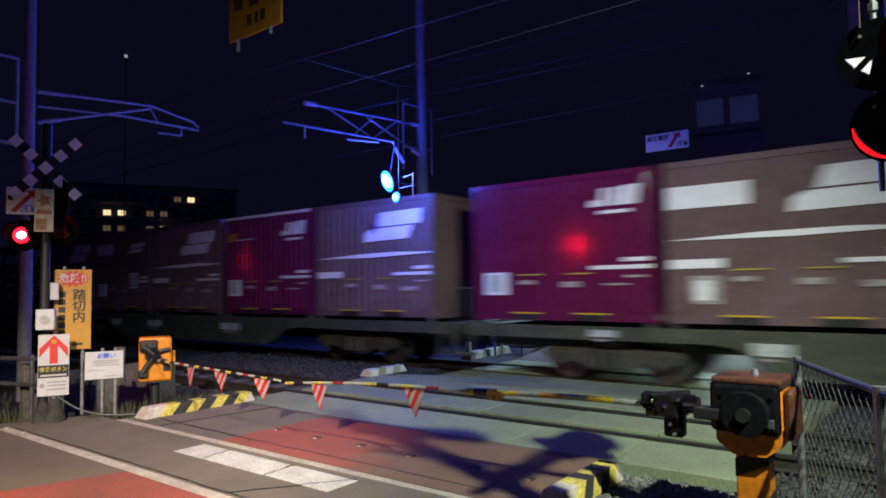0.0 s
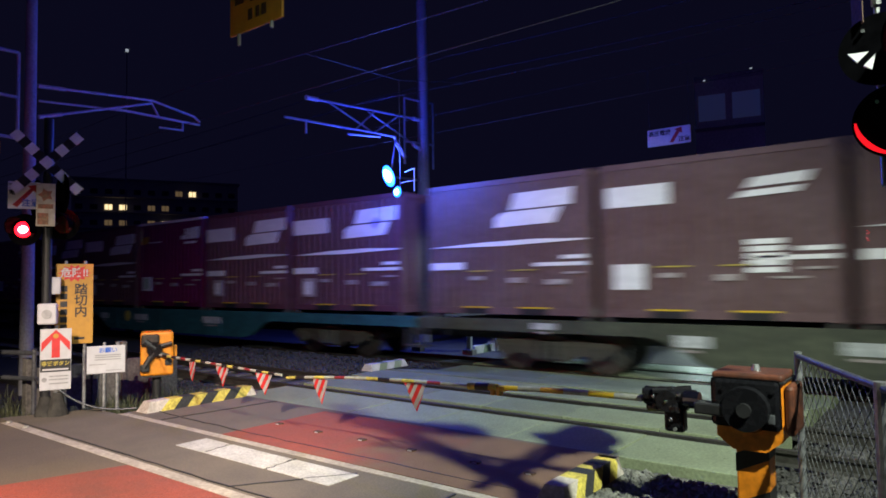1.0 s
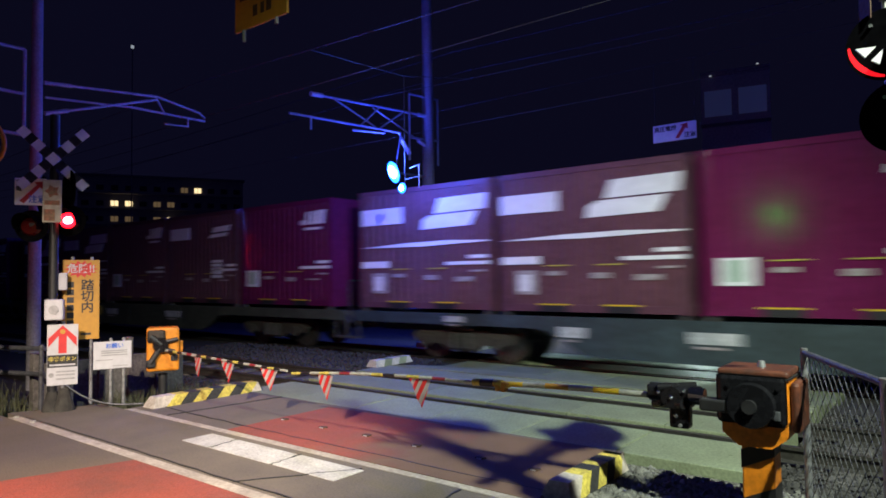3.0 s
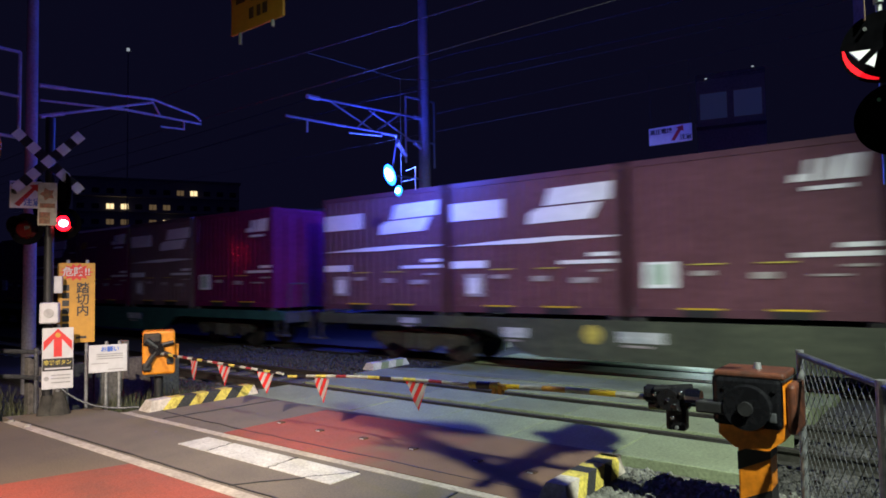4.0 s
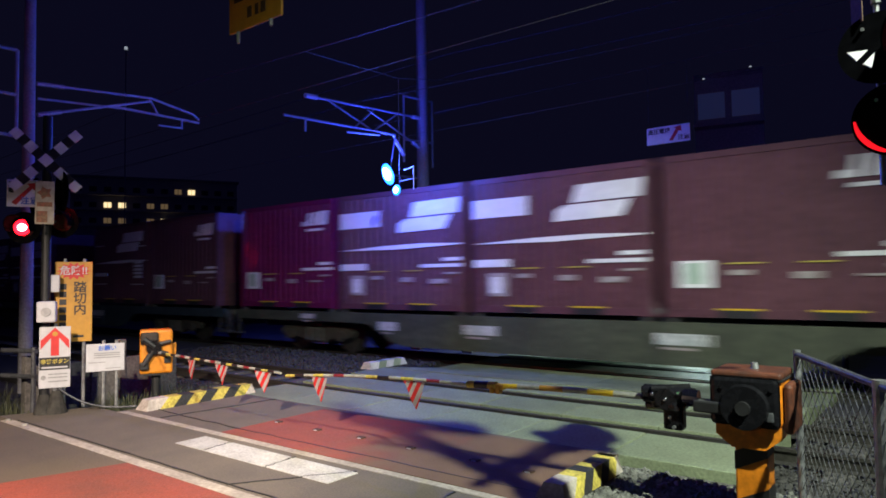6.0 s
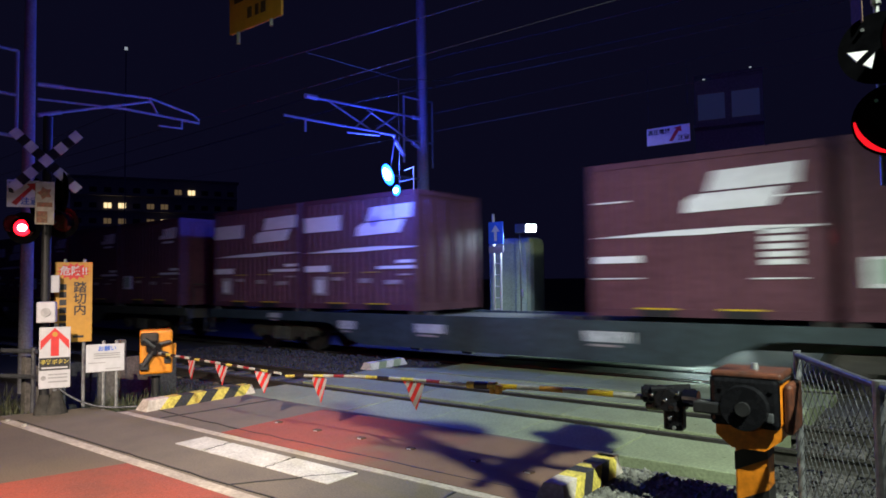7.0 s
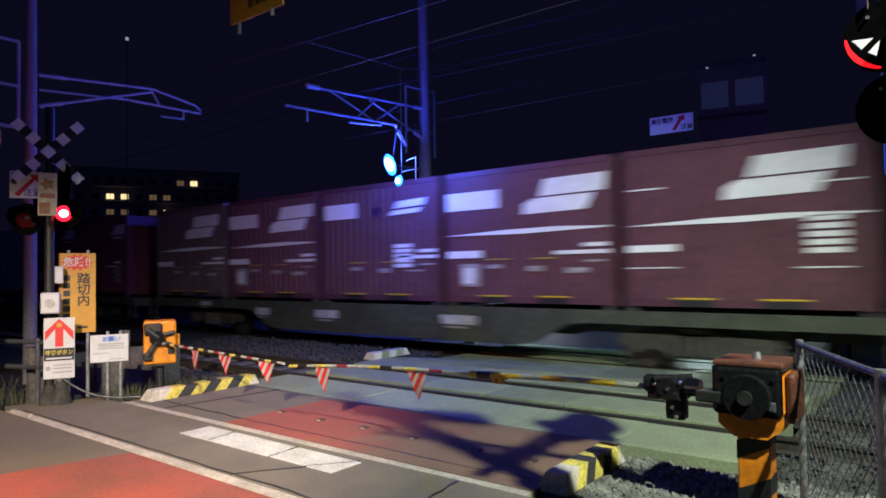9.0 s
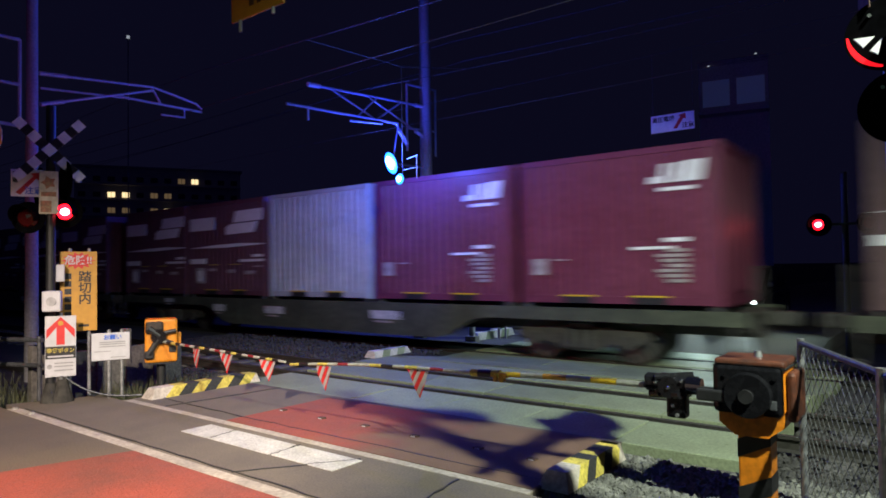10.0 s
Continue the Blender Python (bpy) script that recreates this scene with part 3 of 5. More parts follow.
for i in range(28):
    r = 1.0 if i % 2 == 0 else 0.68
    a = 2 * math.pi * i / 28
    star.append((math.cos(a) * 0.20 * r, 0.40 + math.sin(a) * 0.115 * r))
prism(bm, star, -0.004, 0.001)
part("red_burst", bm, RED, ys)
lettering("lettering", "危険!!", 0.125, pose(0, -0.006, 0.40) @ FACE, WHITE, ys)
for i, ch in enumerate("踏切内"):
    lettering("lettering", ch, 0.155, pose(0.075, -0.004, 0.18 - 0.145 * i) @ FACE, BLACK, ys)
for i in range(6):
    part("text_bar", box(B(), (-0.16, -0.004, 0.16 - 0.1 * i), (-0.08, 0.001, 0.235 - 0.1 * i)), BLACK, ys)
bars(ys, 0.0, 0.12, (-0.45,), 0.03, BLACK)

eb = board("emergency_button_sign", facing(-8.86, 3.52, 0.70, *TURN), 0.34, 0.76, WHITE, "white emergency button sign with a red arrow pointing up", "sign", posts=(0.0,), ground=0.0)
bm = B()
prism(bm, [(-0.045, 0.02), (0.045, 0.02), (0.045, 0.24), (0.155, 0.10), (0.155, 0.21), (0.0, 0.37), (-0.155, 0.21), (-0.155, 0.10), (-0.045, 0.24)], -0.004, 0.001)
part("arrow", bm, RED, eb, "red arrow")
part("button_mark", tube(B(), (0, -0.007, 0.29), (0, -0.003, 0.29), 0.03, seg=16), SIGN_YELLOW, eb)
part("black_field", box(B(), (-0.165, -0.004, -0.155), (0.165, 0.001, 0.0)), BLACK, eb)
lettering("lettering", "非常ボタン", 0.062, pose(0, -0.007, -0.055) @ FACE, KERB_YELLOW, eb)
bars(eb, -0.14, 0.14, (-0.125,), 0.02, WHITE, -0.007)
bars(eb, -0.07, 0.14, (-0.21, -0.25, -0.30), 0.016, SIGN_GREY)
part("pictogram", tube(B(), (-0.12, -0.004, -0.25), (-0.12, 0.001, -0.25), 0.03, seg=10), SIGN_GREY, eb)
bm = tube(B(), (0.02, 0.05, -0.72), (0.02, 0.05, -0.42), 0.135, 0.05, 14)
part("foot", bm, SOIL, eb, "dark tapered concrete foot")

wn = board("notice_board", facing(-8.58, 4.01, 0.665, 0.92, -0.39), 0.44, 0.35, WHITE, "small white notice board with a printed heading", "sign", posts=(-0.02, 0.13))
lettering("lettering", "お願い", 0.072, pose(0.02, -0.004, 0.115) @ FACE, BLUE, wn)
bars(wn, -0.13, 0.17, (0.055, 0.03, 0.0), 0.012, SIGN_GREY)
bars(wn, -0.19, 0.0, (-0.06,), 0.010, SIGN_GREY)
bars(wn, 0.0, 0.18, (-0.14,), 0.010, SIGN_GREY)

hv = board("voltage_sign", facing(-9.10, 3.22, 2.755, *TURN), 0.34, 0.34, SIGN_WHITE, "white sign with a red lightning arrow and black characters", "sign")
bm = B()
prism(bm, [(-0.12, -0.12), (-0.07, -0.15), (0.10, 0.06), (0.14, 0.03), (0.15, 0.14), (0.04, 0.12), (0.07, 0.09)], -0.004, 0.001)
part("arrow", bm, RED, hv, "red arrow")
lettering("lettering", "注意", 0.10, pose(0.075, -0.004, -0.10) @ FACE, BLUE, hv)
lettering("lettering", "高", 0.07, pose(-0.125, -0.004, 0.11) @ FACE, BLACK, hv)
lettering("lettering", "電", 0.07, pose(-0.125, -0.004, 0.03) @ FACE, BLACK, hv)
ps = board("poster", facing(-8.60, 3.28, 2.60, *TURN), 0.20, 0.52, CREAM, "narrow pale poster with a red illustration", "sign")
POSTER_INK = surface("faded_poster_ink", (0.26, 0.07, 0.035), 0.6, grain=30, vary=0.4, stain=14, bump=0.02, second=(0.20, 0.14, 0.06))
bm = B()
prism(bm, [(math.cos(k * 0.6283) * (0.085 if k % 2 else 0.05), 0.12 + math.sin(k * 0.6283) * (0.085 if k % 2 else 0.05)) for k in range(10)], -0.004, 0.001)
part("figure", bm, POSTER_INK, ps, "faded red-brown illustration")
bars(ps, -0.08, 0.08, (-0.02,), 0.055, POSTER_INK)
part("figure", box(B(), (-0.085, -0.004, -0.24), (0.03, 0.001, -0.10), bevel=0.002), POSTER_INK, ps)
part("bracket", tube(B(), (-0.02, 0.026, 0.20), (-0.02, 0.42, 0.20), 0.012), BLACK, ps, "thin black bracket to the mast")
bx = thing("relay_box", facing(-9.00, 3.56, 1.62, *TURN), "small white box on the mast", "box")
part("body", box(B(), (-0.06, -0.05, -0.11), (0.06, 0.05, 0.11), bevel=0.01), WHITE, bx)
cab = thing("cable_conduit", pose(0, 0, 0), "grey cable looping along the ground", "cable")
cu = bpy.data.curves.new("cable", "CURVE")
cu.dimensions, cu.bevel_depth, cu.bevel_resolution = "3D", 0.014, 2
line = cu.splines.new("POLY")
line.points.add(14)
for i in range(15):
    f = i / 14
    line.points[i].co = (-8.86 + 0.5 * f, 3.56 + 0.75 * f, 0.02 + 0.30 * (1 - f) ** 3, 1)
tmp = bpy.data.objects.new("cable", cu)
scene.collection.objects.link(tmp)
cable_mesh = bpy.data.meshes.new_from_object(tmp.evaluated_get(bpy.context.evaluated_depsgraph_get()))
bpy.data.objects.remove(tmp)
cable_mesh.materials.clear()
cable_mesh.materials.append(FENCE)
new("cable", cable_mesh).parent = cab

# --- barrier machines and booms


def barrier_machine(m, label, big=True):
    s = thing("barrier_machine", m, label, "barrier machine", "barrier machines")
    bm = box(B(), (-0.10, -0.10, -0.1), (0.10, 0.10, 0.50), bevel=0.012)
    part("column", bm, ORANGE, s, "orange square column")
    for i, z in enumerate((0.02, 0.34)):
        bm = B()
        a = [(-0.102, z + 0.00), (0.102, z + 0.10), (0.102, z + 0.22), (-0.102, z + 0.12)]
        prism(bm, a, -0.103, 0.103)
        part("black_band", bm, BLACK, s)
    bm = B()
    prism(bm, [(-0.10, 0.50), (0.10, 0.50), (0.20, 0.58), (0.20, 0.66), (-0.20, 0.66), (-0.20, 0.58)], -0.16, 0.16)
    part("collar", bm, ORANGE, s, "orange flared collar")
    bm = box(B(), (-0.21, -0.19, 0.66), (0.21, 0.19, 0.99), bevel=0.03)
    part("case", bm, ORANGE, s, "orange rounded machine case")
    part("lid", box(B(), (-0.215, -0.195, 0.96), (0.215, 0.195, 1.005), bevel=0.015), SHADED_ORANGE, s, "stained orange lid, darkened as in shade")
    part("lid_knob", tube(B(), (0.02, 0.0, 1.005), (0.02, 0.0, 1.045), 0.028, 0.02, 14), STEEL, s, "bright steel knob")
    part("lid_seam", box(B(), (-0.22, -0.20, 0.952), (0.22, 0.20, 0.962)), RUBBER, s)
    part("hub", tube(B(), (0.0, -0.27, 0.78), (0.0, -0.18, 0.78), 0.14, 0.16, 24), GLOSS, s, "round black pivot hub")
    part("hub_plate", box(B(), (-0.216, -0.225, 0.655), (0.205, -0.185, 0.972), bevel=0.03), GLOSS, s, "black cover plate")
    part("axle_cap", tube(B(), (0.0, -0.30, 0.78), (0.0, -0.27, 0.78), 0.045, seg=14), BLACK, s)
    # Side box drawn larger to darken the case's shaded side.
    part("side_box", box(B(), (0.215, -0.17, 0.62), (0.275, 0.15, 0.94), bevel=0.025), SHADED_ORANGE, s, "stained orange side box, darkened and enlarged for the shaded side")
    part("crank", box(B(), (-0.32, -0.26, 0.72), (0.0, -0.23, 0.80), bevel=0.012), BLACK, s, "black crank arm")
    part("latch", box(B(), (0.13, -0.24, 0.70), (0.17, -0.215, 0.76), bevel=0.006), FENCE, s)
    for bxo in (-0.14, 0.16):
        part("bolt", tube(B(), (bxo, -0.236, 0.90), (bxo, -0.22, 0.90), 0.014, seg=8), GLOSS, s)
    return s


def clipped(points, a, b, c):
    """The part of an outline on which a*x + b*z >= c."""
    out = []
    for (x0, z0), (x1, z1) in zip(points, points[1:] + points[:1]):
        d0, d1 = a * x0 + b * z0 - c, a * x1 + b * z1 - c
        if d0 >= 0:
            out.append((x0, z0))
        if d0 * d1 < 0:
            f = d0 / (d0 - d1)
            out.append((x0 + (x1 - x0) * f, z0 + (z1 - z0) * f))
    return out


def flag(parent, x, z, s=0.23, turn=0.0):
    """A hanging triangular pennant, slightly curled, with slanting red and white stripes."""
    outline = [(-s * 0.58, 0.0), (s * 0.58, 0.0), (s * 0.10, -s * 1.22)]
    a, b = math.cos(radians(-28)), math.sin(radians(-28))
    lo, hi, n = -s * 0.55, s * 1.12, 9
    for i in range(n):
        c0, c1 = lo + (hi - lo) * i / n, lo + (hi - lo) * (i + 1) / n
        piece = clipped(clipped(outline, a, b, c0), -a, -b, -c1)
        if len(piece) < 3:
            continue
        w = 0.010 * math.sin(i * 0.9 + turn)
        ob = part("flag_stripe", prism(B(), piece, -0.003 + w, 0.002 + w), RED if i % 2 == 0 else FLAG_PALE, parent)
        ob.matrix_basis = pose(x, 0, z, 0, 0, turn)
    part("flag_tie", tube(B(), (x, 0, z - 0.01), (x, 0, z + 0.03), 0.012, seg=6), BLACK, parent)


def boom(name, m, length, r0, r1, colours, label, step, droop=0.0):
    s = thing(name, m, label, "barrier boom", "barrier booms")
    n = int(length / step)
    for i in range(n):
        a, b = i * step, (i + 1) * step
        za, zb = -droop * (a / length) ** 2, -droop * (b / length) ** 2
        f = i / n
        part("band", tube(B(), (-a, 0, za), (-b, 0, zb), r0 + (r1 - r0) * f, r0 + (r1 - r0) * (f + 1 / n), 12), colours[i % len(colours)], s)
    return s


barrier_machine(pose(-1.06, 4.78, -0.02), "orange barrier machine on a black-banded column")
lm = thing("barrier_machine", facing(-8.82, 4.82, -0.02, 0.88, -0.47), "orange-yellow barrier machine box on a dark post", "barrier machine", "barrier machines")
part("post", tube(B(), (0, 0, -0.1), (0, 0, 0.40), 0.06, seg=14), BLACK, lm, "dark round post")
part("case", box(B(), (-0.21, -0.17, 0.38), (0.21, 0.17, 0.98), bevel=0.03), AMBER, lm, "orange-yellow machine case")
part("cover", box(B(), (-0.20, -0.185, 0.78), (0.03, -0.165, 0.95), bevel=0.03), LID, lm, "dark worn cover plate")
part("hub", tube(B(), (-0.03, -0.25, 0.74), (-0.03, -0.17, 0.74), 0.095, 0.11, 18), GLOSS, lm, "black pivot hub")
for a, b, r in (((-0.16, 0.86), (-0.02, 0.75), 0.045), ((0.0, 0.78), (0.19, 0.82), 0.03), ((-0.04, 0.70), (-0.16, 0.50), 0.04), ((0.0, 0.70), (0.15, 0.645), 0.028), ((0.15, 0.645), (0.16, 0.56), 0.022)):
    part("arm", tube(B(), (a[0], -0.215, a[1]), (b[0], -0.215, b[1]), r, seg=8), BLACK, lm, "black crank arm")
part("weight", box(B(), (-0.21, -0.235, 0.44), (-0.09, -0.165, 0.55), bevel=0.02), BLACK, lm, "black counterweight")
part("latch", box(B(), (0.10, -0.20, 0.52), (0.19, -0.17, 0.60), bevel=0.006), BLACK, lm)
part("base_plate", box(B(), (-0.16, -0.14, 0.355), (0.16, 0.14, 0.38)), BLACK, lm)
part("ear", box(B(), (0.212, -0.06, 0.62), (0.26, 0.06, 0.78), bevel=0.01), AMBER, lm)

# the near boom: counterweight clamp, yellow and grey-white tube up to the splice
nb = boom("barrier_boom", pose(-1.80, 4.70, 0.735), 1.46, 0.024, 0.021, (BOOM_PALE, YELLOW, BOOM_PALE, SIGN_YELLOW, BOOM_PALE, YELLOW), "slim barrier boom in yellow and white bands", 0.21, 0.045)
bm = tube(B(), (0.0, 0, 0), (0.62, -0.10, 0.03), 0.022)
part("shaft", bm, BLACK, nb, "black steel shaft")
bm = box(B(), (0.10, -0.10, -0.06), (0.34, 0.04, 0.10), bevel=0.03)
box(bm, (0.18, -0.08, -0.20), (0.32, 0.02, -0.04), bevel=0.02)
tube(bm, (0.05, -0.06, 0.04), (0.40, -0.06, 0.04), 0.065, seg=14)
tube(bm, (0.22, -0.13, 0.02), (0.22, 0.06, 0.02), 0.075, seg=14)
tube(bm, (0.12, -0.12, 0.08), (0.36, -0.02, 0.10), 0.028, seg=10)
tube(bm, (0.06, -0.02, -0.05), (0.30, -0.12, -0.02), 0.035, seg=10)
box(bm, (0.02, -0.07, 0.03), (0.12, 0.0, 0.09), bevel=0.015)
part("clamp", bm, GLOSS, nb, "black breakaway clamp")
part("spring", tube(B(), (0.34, -0.10, 0.05), (0.44, -0.10, 0.05), 0.05, seg=14), CHROME, nb, "bright steel spring housing")
part("bolt", tube(B(), (0.27, -0.12, -0.17), (0.27, -0.10, -0.17), 0.012, seg=8), STEEL, nb)
for bx_, bz_ in ((0.13, 0.05), (0.22, 0.02), (0.31, 0.075), (0.25, -0.10)):
    part("bolt", ellipsoid(B(), (bx_, -0.135, bz_), (0.014, 0.010, 0.014)), CHROME, nb, smooth=True)
part("splice", tube(B(), (-1.26, 0, -0.033), (-1.56, 0, -0.047), 0.032, seg=12), KERB_YELLOW, nb, "pale yellow splice sleeve")
part("splice_band", tube(B(), (-1.34, 0, -0.037), (-1.48, 0, -0.044), 0.034, seg=12), BLACK, nb)
for dx in (-0.07, -0.03, 0.03, 0.07):
    part("ribbon", box(B(), (-1.27 + dx - 0.02, -0.03, -0.13 + abs(dx)), (-1.27 + dx + 0.02, 0.03, -0.02), bevel=0.008), SIGN_YELLOW, nb, "orange ribbon knot")

fb = boom("barrier_boom", pose(-3.36, 4.70, 0.685), 2.5, 0.017, 0.015, (BOOM_PALE, BOOM_PALE, BOOM_RED, BOOM_PALE, KERB_YELLOW, BOOM_PALE, BLACK, KERB_YELLOW), "thin barrier boom tip in red, white and yellow bands", 0.155, 0.125)
for x in (-0.62, -1.94):
    flag(fb, x, -0.02 - 0.125 * (x / 2.5) ** 2, 0.215, 12 + 8 * x)
lb = boom("barrier_boom", pose(-5.98, 4.74, 0.575) @ pose(0, 0, 0, 0, 1.6, 0), 2.72, 0.014, 0.020, (BOOM_PALE, BLACK, KERB_YELLOW, BLACK, BOOM_PALE, BOOM_RED), "thin barrier boom with white, black and red bands", 0.115, 0.0)
for x in (-0.33, -1.15, -1.82):
    flag(lb, x, -0.015, 0.205, 14 * x + 20)

# --- mast beside the fence, with two heads seen from the side
mast2 = thing("crossing_signal", pose(-0.10, 3.42, 0), "crossing mast with crossed boards and red flashing lamps", "crossing signal", "crossing signals")
part("post", tube(B(), (0, 0, -0.05), (0, 0, 4.4), 0.055, seg=16), STEEL, mast2, "grey round steel post")
ring_lamp(mast2, facing(-0.045, -0.03, 2.275, -0.05, -1.0), 0)
ring_lamp(mast2, facing(-0.085, -0.03, 2.595, -0.05, -1.0), 1)
signal_head(mast2, facing(0.085, 0.0, 2.575, -0.1, -1.0), 0, 0.10)
signal_head(mast2, facing(0.45, -0.10, 2.64, -0.1, -1.0), 1, 0.22)
part("bracket", tube(B(), (0, -0.06, 2.64), (0.45, -0.06, 2.64), 0.025), STEEL, mast2)
cross_sign(mast2, facing(0.08, 0.138, 3.45, 0.65, -0.76), 0.52, 0.032)
part("arm", tube(B(), (0, 0, 3.45), (0.08, 0.14, 3.45), 0.02), STEEL, mast2)
part("arm", tube(B(), (0, 0, 3.25), (-0.05, 0.60, 3.25), 0.022), STEEL, mast2)
signal_head(mast2, facing(-0.06, 0.64, 3.25, 0.0, 1.0), 0, 0.19)
part("direction_indicator", box(B(), (-0.26, -0.05, 4.03), (0.26, 0.05, 4.17), bevel=0.02, m=pose(0.09, 0.06, 0, 0, 0, 16)), BLACK, mast2, "black direction indicator box")
part("conduit", tube(B(), (-0.095, -0.02, 2.0), (-0.095, -0.02, 3.4), 0.013, seg=10), STEEL, mast2, "bright steel cable conduit")
for z in (2.38, 2.46, 2.80):
    part("conduit_clamp", tube(B(), (-0.095, -0.02, z), (-0.095, -0.02, z + 0.035), 0.021, seg=10), STEEL, mast2)
bm = box(B(), (-0.055, -0.006, -0.13), (0.055, 0.0, 0.10), bevel=0.002, m=facing(-0.165, -0.02, 2.85, -0.9, -0.45))
part("amber_plate", bm, RUST, mast2, "brown plate behind the lamps")
for pts in ([(-0.052, 0.028), (-0.018, -0.012), (0.024, 0.031)], [(0.050, 0.022), (0.004, -0.026), (0.034, -0.044)]):
    bm = B()
    prism(bm, pts, -0.01, 0)
    w = part("white_wedge", bm, SIGN_WHITE, mast2, "white reflective wedge")
    w.matrix_basis = facing(-0.142, -0.242, 2.508, 0.35, -0.94)

# --- mast on the far side, seen between the wagons
mast3 = thing("crossing_signal", pose(-1.54, 14.30, 0), "crossing mast with red flashing lamps beyond the tracks", "crossing signal", "crossing signals")
part("post", tube(B(), (0, 0, -0.3), (0, 0, 3.3), 0.055, seg=14), BLACK, mast3)
signal_head(mast3, facing(-0.41, -0.12, 2.32, -0.15, -1.0), 1, 0.22)
signal_head(mast3, facing(0.41, -0.12, 2.32, -0.15, -1.0), 0, 0.22)
part("bracket", tube(B(), (-0.41, -0.06, 2.32), (0.41, -0.06, 2.32), 0.025), BLACK, mast3)

# --- chain-link fence panel
fence = thing("fence", pose(0, 0, 0), "galvanised chain-link fence panel with round posts", "fence")
FA, FM2, FB = Vector((-0.82, 5.0, 0)), Vector((-0.27, 3.80, 0)), Vector((0.11, 2.97, 0))
TOP = 1.07
for p, r in ((FA, 0.024), (FM2, 0.034), (FB, 0.03)):
    part("post", tube(B(), (p.x, p.y, -0.15), (p.x, p.y, TOP + 0.03), r, seg=12), STEEL, fence, "round galvanised steel post")
part("top_rail", tube(B(), (FA.x, FA.y, TOP), (FB.x, FB.y, TOP), 0.02), FENCE, fence)
part("bottom_rail", tube(B(), (FA.x, FA.y, 0.04), (FB.x, FB.y, 0.04), 0.015), FENCE, fence)
d = (FB - FA)
run = d.length
cell = 0.10
bm = B()
cols = int(run / cell)
for i in range(cols * 2 + 20):
    for sgn in (1, -1):
        u0 = (i - 20) * cell if sgn > 0 else i * cell
        z0, z1 = 0.05, TOP - 0.02
        ua, ub = u0, u0 + sgn * (z1 - z0)
        lo, hi = sorted((ua, ub))
        f0, f1 = 0.0, 1.0
        if ua != ub:
            ta, tb = (0 - ua) / (ub - ua), (run - ua) / (ub - ua)
            f0, f1 = max(0, min(ta, tb)), min(1, max(ta, tb))
        if f1 - f0 < 0.02:
            continue
        pa = FA + d * ((ua + (ub - ua) * f0) / run)
        pb = FA + d * ((ua + (ub - ua) * f1) / run)
        tube(bm, (pa.x, pa.y, z0 + (z1 - z0) * f0), (pb.x, pb.y, z0 + (z1 - z0) * f1), 0.0026, seg=4)
part("wire_mesh", bm, MESH_WIRE, fence, "diamond wire mesh")

# ---------------------------------------------------------------- overhead line


def catenary_pole(name, x, y, h, r):
    s = thing(name, pose(x, y, -0.3), "round concrete catenary pole with cantilever arms", "catenary pole", "catenary poles")
    part("pole", tube(B(), (0, 0, 0), (0, 0, h + 0.3), r * 1.15, r * 0.85, 20), POLE, s)
    return s


def rods(s, name, pairs, r, mat=None, at=(0, 0)):
    for a, b in pairs:
        part(name, tube(B(), (0, a[0] - at[0], a[1] + 0.3), (0, b[0] - at[0], b[1] + 0.3), r, seg=8), mat or ARM, s)


pl = catenary_pole("catenary_pole", -13.0, 4.68, 7.6, 0.10)
rods(pl, "cantilever_tube", [((4.78, 5.27), (6.94, 5.46)), ((6.94, 5.46), (7.9, 5.30)), ((7.9, 5.30), (8.04, 5.20)), ((8.04, 5.14), (6.2, 5.13)), ((4.8, 4.70), (6.94, 5.40))], 0.027, at=(4.66, 0))
rods(pl, "cantilever_tube", [((4.8, 5.0), (6.3, 5.12)), ((6.9, 5.44), (7.1, 5.13))], 0.022, at=(4.66, 0))
rods(pl, "insulator", [((4.78, 5.27), (5.25, 5.31)), ((4.8, 4.70), (5.2, 4.83))], 0.04, ARM, at=(4.66, 0))
rods(pl, "steady_arm", [((7.63, 5.14), (7.63, 4.93)), ((7.63, 4.95), (7.1, 4.92))], 0.02, at=(4.66, 0))
rods(pl, "frame_tube", [((4.46, 5.80), (4.46, 4.25)), ((3.2, 5.78), (4.46, 5.80)), ((3.2, 5.0), (4.46, 4.99)), ((3.2, 4.3), (4.46, 4.25)), ((3.2, 5.8), (3.2, 4.2))], 0.032, at=(4.66, 0))

pr = catenary_pole("catenary_pole", -13.0, 15.9, 11.0, 0.19)
rods(pr, "cantilever_tube", [((10.4, 5.78), (14.6, 5.97)), ((11.4, 6.44), (16.0, 6.72)), ((14.5, 5.98), (15.0, 5.4))], 0.036, at=(15.9, 0))
rods(pr, "brace", [((11.9, 6.46), (13.6, 5.93)), ((12.9, 5.90), (13.7, 6.58)), ((13.4, 6.50), (15.9, 5.72)), ((13.7, 5.96), (14.7, 6.62))], 0.026, at=(15.9, 0))
rods(pr, "insulator", [((15.4, 6.68), (16.1, 6.72)), ((15.4, 5.86), (16.1, 5.66)), ((14.6, 5.80), (15.0, 5.40)), ((11.1, 6.42), (11.5, 6.45))], 0.065, WHITE, at=(15.9, 0))
rods(pr, "steady_arm", [((11.1, 5.80), (11.1, 5.48)), ((13.9, 5.85), (12.6, 5.72))], 0.03, at=(15.9, 0))
rods(pr, "frame_tube", [((16.4, 7.35), (16.4, 5.2)), ((15.0, 7.25), (15.0, 5.2)), ((15.0, 7.25), (16.4, 7.35)), ((15.0, 5.9), (16.4, 6.0))], 0.035, at=(15.9, 0))

wires = thing("overhead_wire", pose(0, 0, 0), "thin overhead wires along both tracks", "wire", kind="structure")


